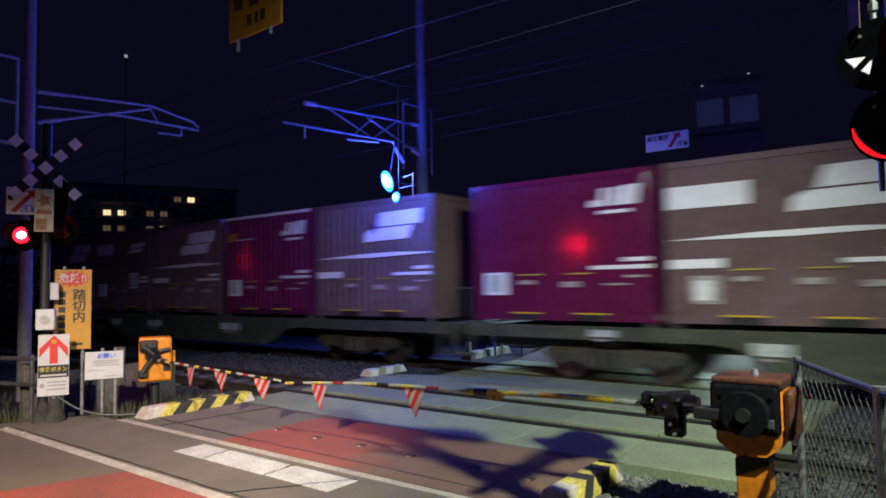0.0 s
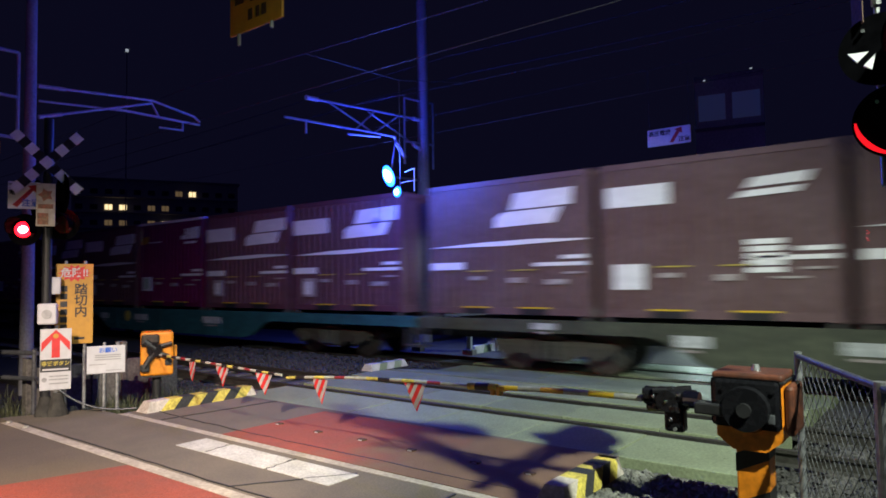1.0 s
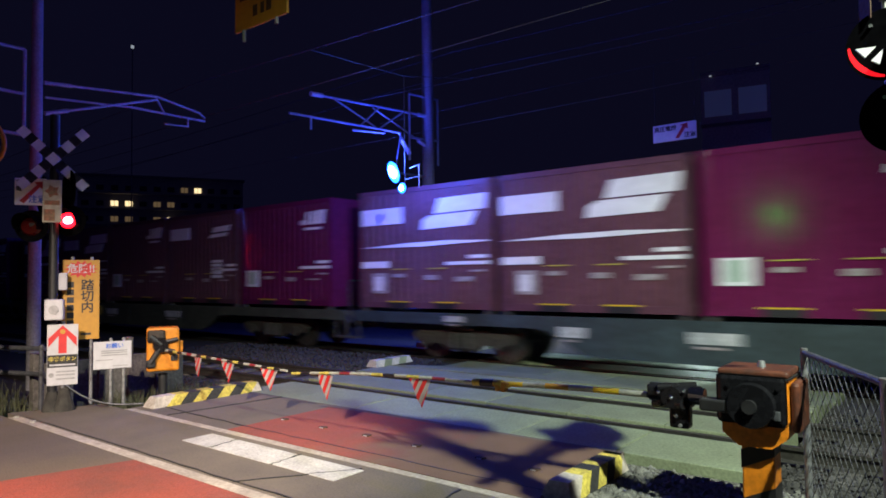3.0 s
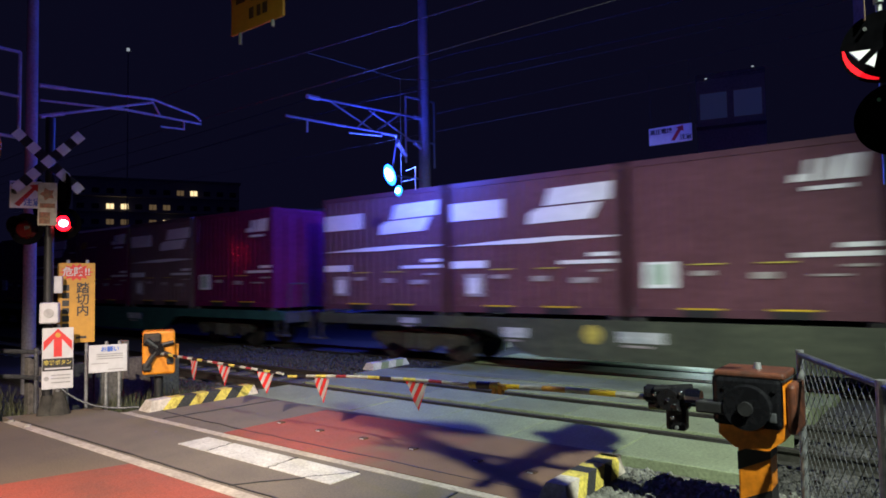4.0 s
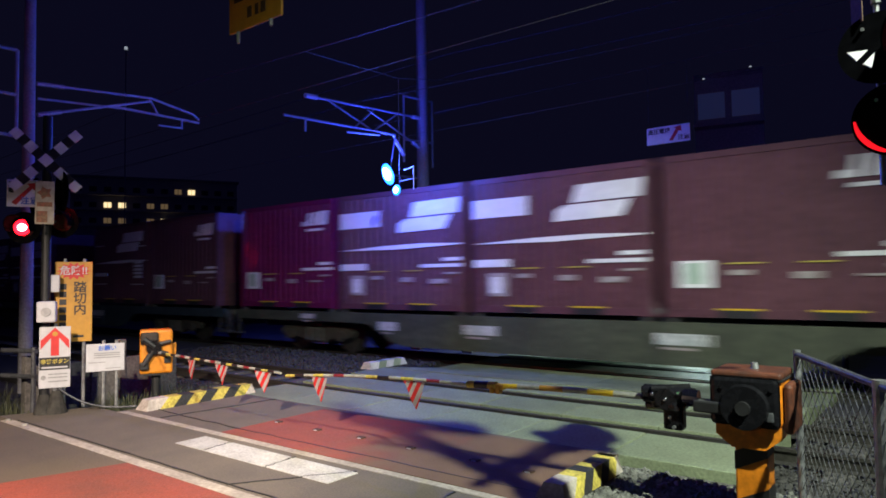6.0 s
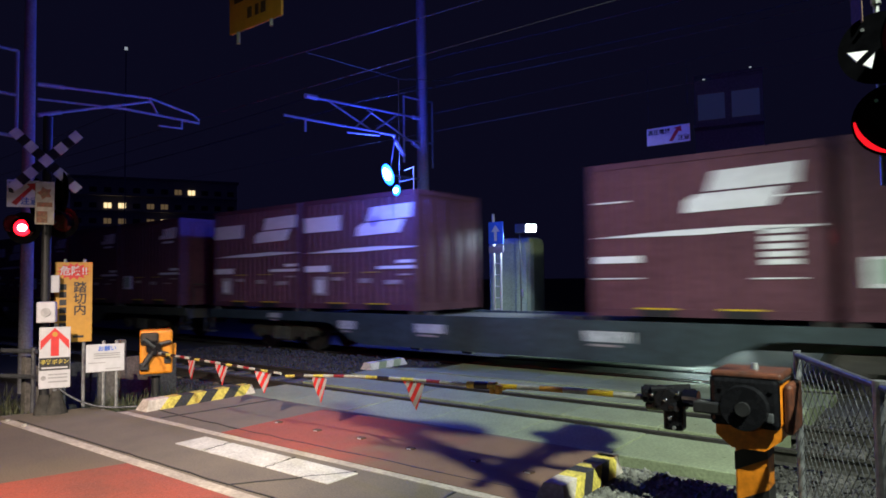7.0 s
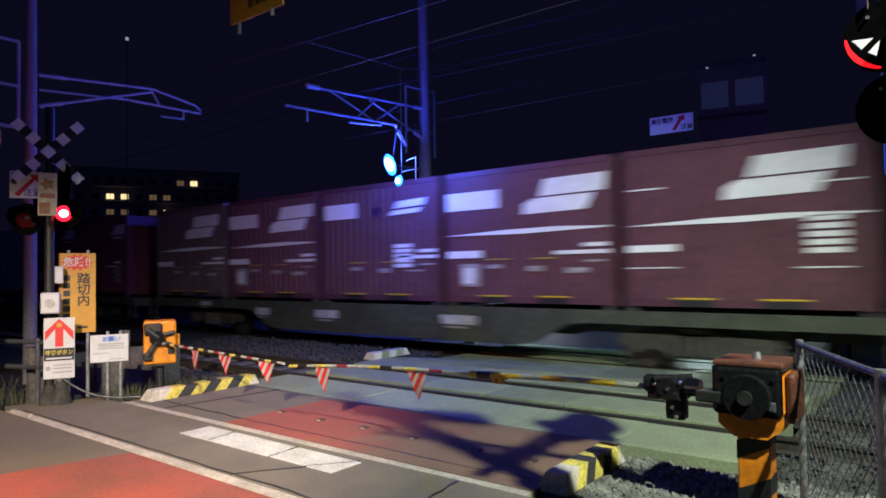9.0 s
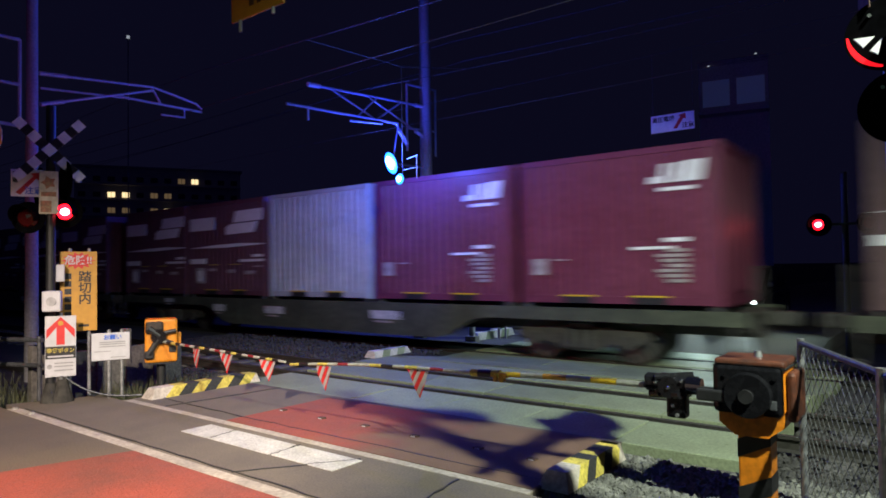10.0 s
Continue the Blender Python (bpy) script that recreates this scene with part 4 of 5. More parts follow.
def wire(y, z, sag=0.25, r=0.007, x0=-160, x1=60, span=45.0, off=-13.0):
    bm = B()
    pts = []
    x = x0
    while x <= x1:
        f = ((x - off) / span) % 1.0
        pts.append((x, y, z - 4 * sag * f * (1 - f)))
        x += 4.0
    for a, b in zip(pts, pts[1:]):
        tube(bm, a, b, r, seg=5)
    part("wire", bm, WIRE, wires)


wire(7.4, 4.95, 0.0, 0.006)
wire(7.4, 5.75, 0.45)
wire(12.15, 5.15, 0.0, 0.004)
wire(12.15, 6.35, 0.45)
wire(15.9, 8.6, 0.5, 0.011)
wire(16.9, 8.3, 0.5, 0.011)

# blue floodlight on the far catenary pole, and a lamp added between the tracks to tint the train
bl = thing("blue_lamp", pose(-12.95, 14.20, 4.72), "blazing blue floodlight on a bracket of the catenary pole", "lamp")

TILT = pose(0, 0, 0, 0, -28, 0)
part("floodlight", ellipsoid(B(), (0, -0.06, 0.0), (0.10, 0.05, 0.22), TILT), CYAN_GLOW, bl, "blazing cyan-white lamp face", smooth=True)
# Blue ellipsoid around the face stands in for the lamp's glare.
part("reflector", ellipsoid(B(), (0, 0.0, 0.0), (0.20, 0.05, 0.36), TILT), BLUE_GLOW, bl, "glowing blue shell for the glare round the lamp", smooth=True)
part("housing", box(B(), (-0.13, 0.06, -0.23), (0.13, 0.16, 0.23), bevel=0.02, m=pose(0, 0, 0, 0, -28, 0)), BLACK, bl)
part("bracket", tube(B(), (0, 0.10, 0.0), (-0.05, 1.55, 0.05), 0.03), STEEL, bl)
part("bracket", tube(B(), (0, 0.10, 0.1), (0, 0.35, 1.25), 0.02), STEEL, bl)

b2 = thing("blue_lamp", pose(-8.66, 9.75, 3.40), "small cyan-blue lamp, moved between the tracks on an added drop rod", "lamp")
part("floodlight", ellipsoid(B(), (0, -0.03, 0), (0.056, 0.028, 0.056)), CYAN_GLOW, b2, "blazing cyan lamp face", smooth=True)
# Smaller glowing shell, again for the glare around the face.
part("reflector", ellipsoid(B(), (0, 0.0, 0), (0.108, 0.019, 0.108)), BLUE_GLOW, b2, "glowing blue shell for the glare round the lamp", smooth=True)
part("housing", tube(B(), (0, 0.021, 0), (0, 0.11, 0), 0.085, 0.047, 16), BLACK, b2)
part("drop_rod", tube(B(), (0, 0.09, 0.05), (0, 0.09, 2.3), 0.007), WIRE, b2)
part("drop_rod", tube(B(), (0, 0.09, 2.3), (0, 2.40, 2.79), 0.007), WIRE, b2)
part("drop_rod", tube(B(), (0, 0.09, 2.3), (0, -2.35, 2.19), 0.007), WIRE, b2)
part("bracket", tube(B(), (0.34, 0.13, 0.0), (0.34, 0.13, 0.47), 0.011), ARM, b2)
part("bracket", tube(B(), (0.09, 0.13, 0.41), (0.36, 0.13, 0.46), 0.009), ARM, b2)
part("bracket", tube(B(), (0.0, 0.10, 0.19), (0.34, 0.13, 0.22), 0.007), ARM, b2)

# overhead clearance sign above the road, and the voltage sign beyond the tracks
oh = thing("height_limit_sign", pose(-5.87, 4.3, 4.72), "yellow overhead sign hanging above the road", "sign")
part("panel", box(B(), (-0.46, 0, -0.31), (0.46, 0.03, 0.40), bevel=0.006), SIGN_YELLOW, oh)
for x0, x1, z0, z1 in ((-0.36, -0.20, 0.02, 0.22), (-0.08, 0.08, 0.0, 0.2), (0.2, 0.36, 0.0, 0.2), (-0.12, -0.04, -0.2, -0.08), (0.02, 0.08, -0.2, -0.08), (0.12, 0.2, -0.2, -0.08)):
    part("text_bar", box(B(), (x0, -0.006, z0), (x1, 0.001, z1)), RUST, oh)
part("hanger", tube(B(), (-0.42, 0.04, 0.3), (-0.42, 0.04, 1.3), 0.015), STEEL, oh)
part("hanger", tube(B(), (0.42, 0.04, 0.3), (0.42, 0.04, 1.3), 0.015), STEEL, oh)
part("weight", tube(B(), (-0.30, 0.01, -0.44), (-0.30, 0.01, -0.31), 0.02), SIGN_GREY, oh, "small pale weight")
part("weight", tube(B(), (0.28, 0.01, -0.38), (0.28, 0.01, -0.31), 0.02), SIGN_GREY, oh, "small pale weight")
# Body for the added blue fill, above the view.
b3 = thing("blue_lamp", pose(-6.2, 5.2, 7.0), "unseen blue floodlight added on the span wire", "lamp")
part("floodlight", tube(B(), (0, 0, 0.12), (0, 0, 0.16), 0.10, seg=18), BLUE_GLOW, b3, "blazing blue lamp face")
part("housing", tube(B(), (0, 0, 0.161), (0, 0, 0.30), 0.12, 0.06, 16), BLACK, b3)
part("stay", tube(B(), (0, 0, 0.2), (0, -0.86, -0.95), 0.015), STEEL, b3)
sp = thing("span_wire", pose(0, 0, 0), "steel span wire across the road on two posts", "wire", kind="structure")
part("wire", tube(B(), (-10.2, 4.34, 6.05), (0.6, 4.34, 6.05), 0.015), STEEL, sp)

h2 = thing("voltage_sign", pose(-4.78, 14.5, 4.76), "white hanging board with a red lightning arrow", "sign")
part("panel", box(B(), (-0.48, 0, -0.195), (0.48, 0.02, 0.195), bevel=0.012), SIGN_WHITE, h2)
bm = B()
prism(bm, [(0.02, -0.14), (0.10, -0.15), (0.24, 0.06), (0.30, 0.04), (0.29, 0.17), (0.13, 0.14), (0.18, 0.11)], -0.006, 0.001)
part("arrow", bm, RED, h2)
lettering("lettering", "高圧電線", 0.125, pose(-0.20, -0.004, 0.085) @ FACE, BLACK, h2)
lettering("lettering", "注意", 0.13, pose(0.34, -0.004, -0.10) @ FACE, BLACK, h2)
part("hanger", tube(B(), (-0.44, 0.03, 0.15), (-0.44, 0.03, 1.6), 0.003), WIRE, h2)
part("hanger", tube(B(), (0.44, 0.03, 0.15), (0.44, 0.03, 1.6), 0.003), WIRE, h2)
part("wire", tube(B(), (-9, 0.03, 1.6), (9, 0.03, 1.6), 0.004), WIRE, h2)

# ---------------------------------------------------------------- beyond the tracks
ap = thing("direction_post", pose(-9.36, 14.5, 0), "white post with a blue arrow sign", "sign post")
part("post", tube(B(), (-0.10, 0, -0.3), (-0.10, 0, 3.32), 0.035), WHITE, ap)
part("post", tube(B(), (0.10, 0.02, -0.3), (0.10, 0.02, 2.4), 0.03), WHITE, ap)
for i in range(7):
    part("rung", tube(B(), (-0.10, 0.01, 0.2 + 0.3 * i), (0.10, 0.01, 0.2 + 0.3 * i), 0.015), WHITE, ap)
part("plate", box(B(), (-0.22, -0.06, 2.52), (0.24, -0.04, 3.10), bevel=0.006), BLUE, ap, "blue sign plate")
bm = B()
prism(bm, [(-0.04, 2.60), (0.04, 2.60), (0.04, 2.84), (0.13, 2.84), (0.0, 3.02), (-0.13, 2.84), (-0.04, 2.84)], -0.066, -0.058)
part("arrow", bm, WHITE, ap)
part("number_plate", box(B(), (-0.22, -0.06, 2.28), (0.24, -0.04, 2.46), bevel=0.006), SIGN_GREY, ap)

for x, h in ((-11.35, 0.20), (-9.65, 0.42)):
    mp = thing("marker_post", pose(x, 13.55, -0.2), "short white marker post beside the far track", "marker post", "marker posts")
    part("post", box(B(), (-0.07, -0.05, 0), (0.07, 0.05, h), bevel=0.02), WHITE, mp)
    part("foot", box(B(), (-0.16, -0.10, -0.1), (0.16, 0.10, 0.06), bevel=0.02), CONCRETE, mp)
cb = thing("relay_cabinet", pose(-9.7, 15.6, -0.3), "grey-green equipment cabinet with a rounded top", "cabinet")
part("body", box(B(), (-0.72, 0, 0.15), (0.72, 0.9, 3.05), bevel=0.18), PANEL, cb)
part("plinth", box(B(), (-0.75, -0.03, 0), (0.75, 0.93, 0.15)), CONCRETE, cb)
part("door", box(B(), (-0.6, -0.02, 0.4), (0.6, -0.001, 2.7), bevel=0.006), PANEL, cb)
part("handle", box(B(), (0.45, -0.06, 1.4), (0.50, -0.021, 1.6), bevel=0.008), STEEL, cb)
yl = thing("yard_lamp", pose(-8.75, 14.9, 0), "white yard lamp on a post", "lamp")
part("post", tube(B(), (-0.2, 0.1, -0.3), (-0.2, 0.1, 3.0), 0.018), RUBBER, yl)
part("lamp_face", box(B(), (-0.14, -0.06, 2.82), (0.16, 0.0, 3.02), bevel=0.02, m=pose(0, 0, 0, 0, 4, 0)), LAMP_GLOW, yl, "glowing white lamp face")
part("housing", box(B(), (-0.30, 0.002, 2.80), (0.18, 0.12, 3.05), bevel=0.02), BLACK, yl)

# Unseen lamp post, added to carry the far road's fill light.
fl = thing("street_lamp", pose(-0.4, 17.2, -0.3), "unseen street lamp added to fill the road beyond the tracks", "street lamp", "street lamps")
part("pole", tube(B(), (0, 0.5, 0), (0, 0.5, 3.6), 0.05), POLE, fl)
part("lamp_face", box(B(), (-0.15, -0.1, 3.40), (0.15, 0.3, 3.46), bevel=0.02), LAMP_GLOW, fl)


# small car waiting beyond the tracks with its headlights on
car = thing("car", pose(-4.29, 17.0, 0, 0, 0, 90), "small dark car waiting with its headlights on", "car")
bm = B()
prism(bm, [(0.03, 0.24), (0.0, 0.45), (0.06, 0.74), (0.75, 0.90), (3.30, 0.94), (3.40, 0.70), (3.36, 0.26)], -0.735, 0.735)
bmesh.ops.bevel(bm, geom=bm.edges[:], offset=0.05, segments=2, affect="EDGES")
part("body", bm, GLOSS, car, "dark glossy body")
bm = B()
prism(bm, [(0.72, 0.86), (1.32, 1.47), (1.60, 1.53), (3.05, 1.52), (3.32, 0.90)], -0.64, 0.64)
bmesh.ops.bevel(bm, geom=bm.edges[:], offset=0.05, segments=2, affect="EDGES")
part("cabin", bm, GLOSS, car)
bm = B()
prism(bm, [(0.735, 0.93), (0.755, 0.92), (1.30, 1.435), (1.275, 1.44)], -0.55, 0.55)
part("windscreen", bm, BLACK, car, "dark windscreen")
for sy in (-1, 1):
    hl = part("headlight", tube(B(), (-0.03, sy * 0.53, 0.64), (0.08, sy * 0.53, 0.64), 0.085, 0.10, 18), BLACK, car)
    part("lens", tube(B(), (-0.036, sy * 0.53, 0.64), (-0.031, sy * 0.53, 0.64), 0.06, seg=18), LAMP_GLOW, hl, "glowing white headlight lens")
    part("mirror", box(B(), (0.95, sy * 0.72 - 0.08, 1.0), (1.05, sy * 0.72 + 0.08, 1.12), bevel=0.02), BLACK, car)
    for wx in (0.55, 2.85):
        wh = part("wheel", tube(B(), (wx, sy * 0.60, 0.28), (wx, sy * 0.745, 0.28), 0.28, seg=24), RUBBER, car)
        part("rim", tube(B(), (wx, sy * 0.74, 0.28), (wx, sy * 0.755, 0.28), 0.18, 0.15, 18), STEEL, wh)
part("grille", box(B(), (-0.012, -0.36, 0.50), (0.03, 0.36, 0.62), bevel=0.008), RUBBER, car)
part("bumper", box(B(), (-0.05, -0.70, 0.28), (0.06, 0.70, 0.44), bevel=0.03), GLOSS, car)
bars_plate = part("number_plate", box(B(), (-0.06, -0.16, 0.33), (-0.05, 0.16, 0.42), bevel=0.003), SIGN_GREY, car)


def street_lamp(x, y, z, ax, ay, label):
    s = thing("street_lamp", pose(x, y, -0.1), label, "street lamp", "street lamps")
    part("pole", tube(B(), (0, 0, 0), (0, 0, z + 0.1), 0.09, 0.06, 16), POLE, s)
    part("arm", tube(B(), (0, 0, z + 0.05), (ax - x, ay - y, z + 0.30), 0.03), STEEL, s)
    d = Vector((ax - x, ay - y, 0))
    m = pose(ax - x, ay - y, z + 0.30, 0, 0, math.degrees(math.atan2(d.y, d.x)))
    part("lamp_head", box(B(), (-0.3, -0.14, 0.0), (0.25, 0.14, 0.12), bevel=0.03, m=m), SIGN_GREY, s)
    part("lamp_face", box(B(), (-0.25, -0.11, -0.012), (0.2, 0.11, -0.001), m=m), LAMP_GLOW, s)
    return s


street_lamp(3.6, 1.4, 6.0, 2.3, 2.45, "grey street lamp beside the crossing")
street_lamp(-0.7, -3.3, 5.1, -1.5, -2.5, "grey street lamp over the side street")

# Unseen; stands in for the green light mirrored in the containers.
tl = thing("traffic_light", pose(-5.4, -8.0, 0, 0, 0, -10), "unseen traffic light, stand-in for a green light mirrored in the train", "traffic light")
part("pole", tube(B(), (0, -0.2, 0), (0, -0.2, 4.4), 0.06, seg=14), POLE, tl)
part("case", box(B(), (-0.55, -0.14, 3.74), (0.55, 0.02, 4.12), bevel=0.05), SIGN_GREY, tl, "grey signal case")
for lx, lens in ((-0.34, GREEN_BEAM), (0.0, GLASS_DARK), (0.34, GLASS_DARK)):
    part("lens", tube(B(), (lx, 0.021, 3.93), (lx, 0.04, 3.93), 0.14, 0.12, 22), lens, tl, "round signal lens")
    # Visors deep enough to keep the green off the container ribs.
    bm = B()
    bmesh.ops.create_cone(bm, cap_ends=False, segments=22, radius1=0.155, radius2=0.155, depth=0.42, matrix=pose(lx, 0.23, 3.93, 90, 0, 0))
    part("visor", bm, SOOT, tl, "deep black tubular visor")

# traffic mirror at the street's end
tm = thing("traffic_mirror", facing(-8.76, 2.46, 3.22, 0.9, -0.4), "round traffic mirror with an orange rim", "traffic mirror")
bm = B()
bmesh.ops.create_uvsphere(bm, u_segments=28, v_segments=10, radius=1.0, matrix=Matrix.Diagonal((0.33, 0.05, 0.33, 1)))
part("mirror", bm, surface("mirror_face", (0.75, 0.76, 0.78), 0.06, metal=1.0, grain=4, vary=0.05, bump=0.0), tm, "convex mirror face", smooth=True)
bm = B()
for i in range(36):
    a0, a1 = 2 * math.pi * i / 36, 2 * math.pi * (i + 1) / 36
    tube(bm, (math.cos(a0) * 0.345, 0, math.sin(a0) * 0.345), (math.cos(a1) * 0.345, 0, math.sin(a1) * 0.345), 0.022, seg=8)
part("rim", bm, ORANGE, tm, "orange rim")
part("post", tube(B(), (0, 0.10, -3.5), (0, 0.10, 0.3), 0.04), ORANGE, tm, "orange post")

# guard rail and weeds by the side street's end
gr = thing("guard_rail", pose(0, 0, 0), "grey pipe guard rail beside the street", "guard rail")
for z in (0.75, 0.42):
    part("rail", tube(B(), (-14.5, 1.6, z), (-9.35, 3.5, z), 0.03), FENCE, gr)
for i in range(4):
    f = i / 3
    part("post", tube(B(), (-14.5 + 5.1 * f, 1.6 + 1.88 * f, -0.3), (-14.5 + 5.1 * f, 1.6 + 1.88 * f, 0.80), 0.03), FENCE, gr)
low = thing("low_wall", pose(0, 0, 0), "weathered concrete panel wall behind the signs", "wall", kind="structure")
for i in range(5):
    part("panel", box(B(), (-9.75, 3.55 + i * 0.42, -0.3), (-9.68, 3.95 + i * 0.42, 0.52), bevel=0.01), OLD_CONCRETE, low)
    part("post", box(B(), (-9.80, 3.48 + i * 0.42, -0.3), (-9.66, 3.56 + i * 0.42, 0.66 + 0.12 * (i % 2)), bevel=0.01), OLD_CONCRETE, low)


def weeds(area, count, seed, label):
    r = random.Random(seed)
    verts, faces = [], []
    for _ in range(count):
        x, y = r.uniform(area[0], area[2]), r.uniform(area[1], area[3])
        a, h, lean = r.uniform(0, 6.28), r.uniform(0.12, 0.42), r.uniform(0.02, 0.22)
        w = r.uniform(0.004, 0.012)
        z = -0.28
        k = len(verts)
        ca, sa = math.cos(a), math.sin(a)
        for f in (0, 0.5, 1.0):
            ww = w * (1 - f * 0.85)
            ox, oy = ca * lean * f * f, sa * lean * f * f
            verts += [(x + ox - sa * ww, y + oy + ca * ww, z + h * f), (x + ox + sa * ww, y + oy - ca * ww, z + h * f)]
        faces += [(k, k + 1, k + 3, k + 2), (k + 2, k + 3, k + 5, k + 4)]
    me = bpy.data.meshes.new("weeds")
    me.from_pydata(verts, [], faces)
    me.materials.append(LEAF)
    return tagged(new("weeds", me), label, "grass", kind="stuff")


weeds((-13.5, 1.5, -9.35, 3.9), 2500, 21, "dry weeds beside the street")
weeds((-10.5, 4.1, -8.35, 5.6), 1600, 22, "dry weeds beside the barrier machine")

# small white reflective stones at the end of the gutter
for x, y in ((-8.87, 3.02), (-8.4, 3.03)):
    rs = tagged(part("road_stud", tube(B(), (x, y, 0.0), (x, y, 0.025), 0.04, 0.028, 8), CONCRETE), "small white road stud at the gutter", "road stud", "road studs")


# apartment blocks and sheds far off


def block(name, x, y, w, d, h, rz, lit, label, rows=3, cols=8, storey=2.9, ww=0.75, wh=1.25, eave=0.3):
    s = thing(name, pose(x, y, -0.3, 0, 0, rz), label, "building", "far buildings")
    part("wall", box(B(), (-w / 2, 0, 0), (w / 2, d, h)), WALL, s)
    part("roof", box(B(), (-w / 2 - eave, -eave, h), (w / 2 + eave, d + eave, h + 0.35)), ROOF, s)
    for r in range(rows):
        z = h - 2.3 - r * storey
        for c in range(cols):
            px = -w / 2 + (c + 0.5) * w / cols
            g = lit.get((r, c))
            win = part("window", box(B(), (px - ww, -0.05, z), (px + ww, 0.0, z + wh)), {3: WINDOW_FAINT, 2: WINDOW_GLOW, 1: WINDOW_DIM, None: RUBBER}[g], s)
            if g != 3:
                part("frame", box(B(), (px - 0.03, -0.09, z), (px + 0.03, -0.052, z + wh)), RUBBER, win)
        part("ledge", box(B(), (-w / 2, -1.0, z - 0.6), (w / 2, -0.001, z - 0.45)), WALL, s)
    return s


block("apartment_building", -106, 58, 26, 14, 19.3, 62, {(0, 8): 2, (1, 2): 2, (1, 3): 2, (1, 5): 1, (1, 6): 1, (2, 2): 1, (2, 3): 1, (2, 5): 1, (2, 6): 2, (2, 7): 1, (0, 7): 1}, "dark apartment block with a few lit windows", 3, 12, 2.6, 0.55, 0.85)
block("apartment_building", -9.45, 39.2, 3.6, 6, 13.2, 12, {(0, 0): 3, (0, 1): 3}, "dark tower with faint windows beyond the tracks", 1, 2, 2.9, 0.72, 1.5, 0.02)
LAMP_FAR = glow("far_lamp_glow", (0.8, 0.9, 1.0), 0.35)
for x, z in ((-10.6, 12.9), (-8.1, 13.1), (-8.3, 10.1)):
    wl = thing("wall_lamp", pose(x, 38.6, z), "small white lamp on a far building", "lamp", "far lamps")
    part("lamp_face", box(B(), (-0.06, 0, -0.03), (0.06, 0.05, 0.03)), LAMP_FAR, wl)
    part("stem", tube(B(), (0, 0.05, 0), (0, 2.6, 0), 0.02, seg=6), WALL, wl)
rm = thing("far_mast", pose(-60.7, 30.0, -0.3), "thin far mast with a small lamp at its top", "mast")
part("pole", tube(B(), (0, 0, 0), (0, 0, 24.0), 0.07, 0.05, 10), POLE, rm)
part("lamp_face", tube(B(), (0, 0, 24.0), (0, 0, 24.25), 0.14, seg=10), LAMP_FAR, rm, "small pale lamp")
block("house", -23.0, 24.0, 9, 8, 5.2, 38, {}, "dark low house beyond the tracks", 1, 4)
block("house", -33.0, 26.0, 12, 8, 5.4, 45, {}, "dark low house beyond the tracks", 1, 5)
block("house", 6.0, 26.0, 10, 8, 6.4, -5, {}, "dark house beside the far road", 2, 4)

# ---------------------------------------------------------------- the freight train
SPEED = 19.25
SIDE = 10.93       # near face of the containers
DECK = 0.91        # underside of the containers
CL, CW, CH = 3.72, 2.45, 2.71
RAISE = 0.14       # the markings lie this much above the heights given with them
MOVING = []


def container_shell(s, paint):
    """Ribbed steel box with corner posts, rails, castings and end doors. x along the train, the near side at y = 0."""
    bm = B()
    # ribbed near and far sides
    for y, sg in ((0.035, 1), (CW - 0.035, -1)):
        prof, x, k = [], 0.11, 0
        while x < CL - 0.11:
            prof += [(x, y), (x + 0.09, y), (x + 0.11, y - sg * 0.022), (x + 0.19, y - sg * 0.022)]
            x += 0.21
        prof = [p for p in prof if p[0] < CL - 0.1] + [(CL - 0.1, y)]
        a = [bm.verts.new((px, py, 0.12)) for px, py in prof]
        b = [bm.verts.new((px, py, CH - 0.08)) for px, py in prof]
        for i in range(len(a) - 1):
            bm.faces.new((a[i], a[i + 1], b[i + 1], b[i]))
    box(bm, (0.06, 0.06, CH - 0.06), (CL - 0.06, CW - 0.06, CH - 0.015))
    box(bm, (0.06, 0.06, 0.06), (CL - 0.06, CW - 0.06, 0.12))
    part("body", bm, paint, s)
    bm = B()
    for x in (0.0, CL - 0.11):
        for y in (0.0, CW - 0.10):
            box(bm, (x, y, 0.0), (x + 0.11, y + 0.10, CH), bevel=0.008)
    for y in (0.005, CW - 0.075):
        box(bm, (0.11, y, 0.02), (CL - 0.11, y + 0.07, 0.15))
        box(bm, (0.11, y, CH - 0.11), (CL - 0.11, y + 0.07, CH - 0.005))
    for x in (0.005, CL - 0.075):
        box(bm, (x, 0.1, 0.0), (x + 0.07, CW - 0.1, 0.15))
        box(bm, (x, 0.1, CH - 0.11), (x + 0.07, CW - 0.1, CH - 0.005))
    part("frame", bm, paint, s)
    for x in (0.03, CL - 0.08):
        bm = B()
        box(bm, (x, 0.1, 0.15), (x + 0.05, CW - 0.1, CH - 0.11))
        part("end_door", bm, paint, s)
        for yy in (0.45, 0.95, 1.5, 2.0):
            xx = x + (0.065 if x > 1 else -0.015)
            part("lock_rod", tube(B(), (xx, yy, 0.2), (xx, yy, CH - 0.2), 0.016, seg=6), paint, s)
    for x in (0.86, 2.20):
        part("fork_pocket", box(B(), (x + 0.04, -0.004, 0.020), (x + 0.62, 0.01, 0.140)), RUBBER, s, "dark fork pocket")
        part("fork_pocket_edge", box(B(), (x, -0.007, 0.142), (x + 0.66, 0.01, 0.168)), YELLOW, s, "yellow fork pocket edge")


def marks_box(s, name, x0, x1, z0, z1, mat=None, label=""):
    part(name, box(B(), (x0, -0.006, z0), (x1, 0.012, z1)), mat or MARK, s, label)


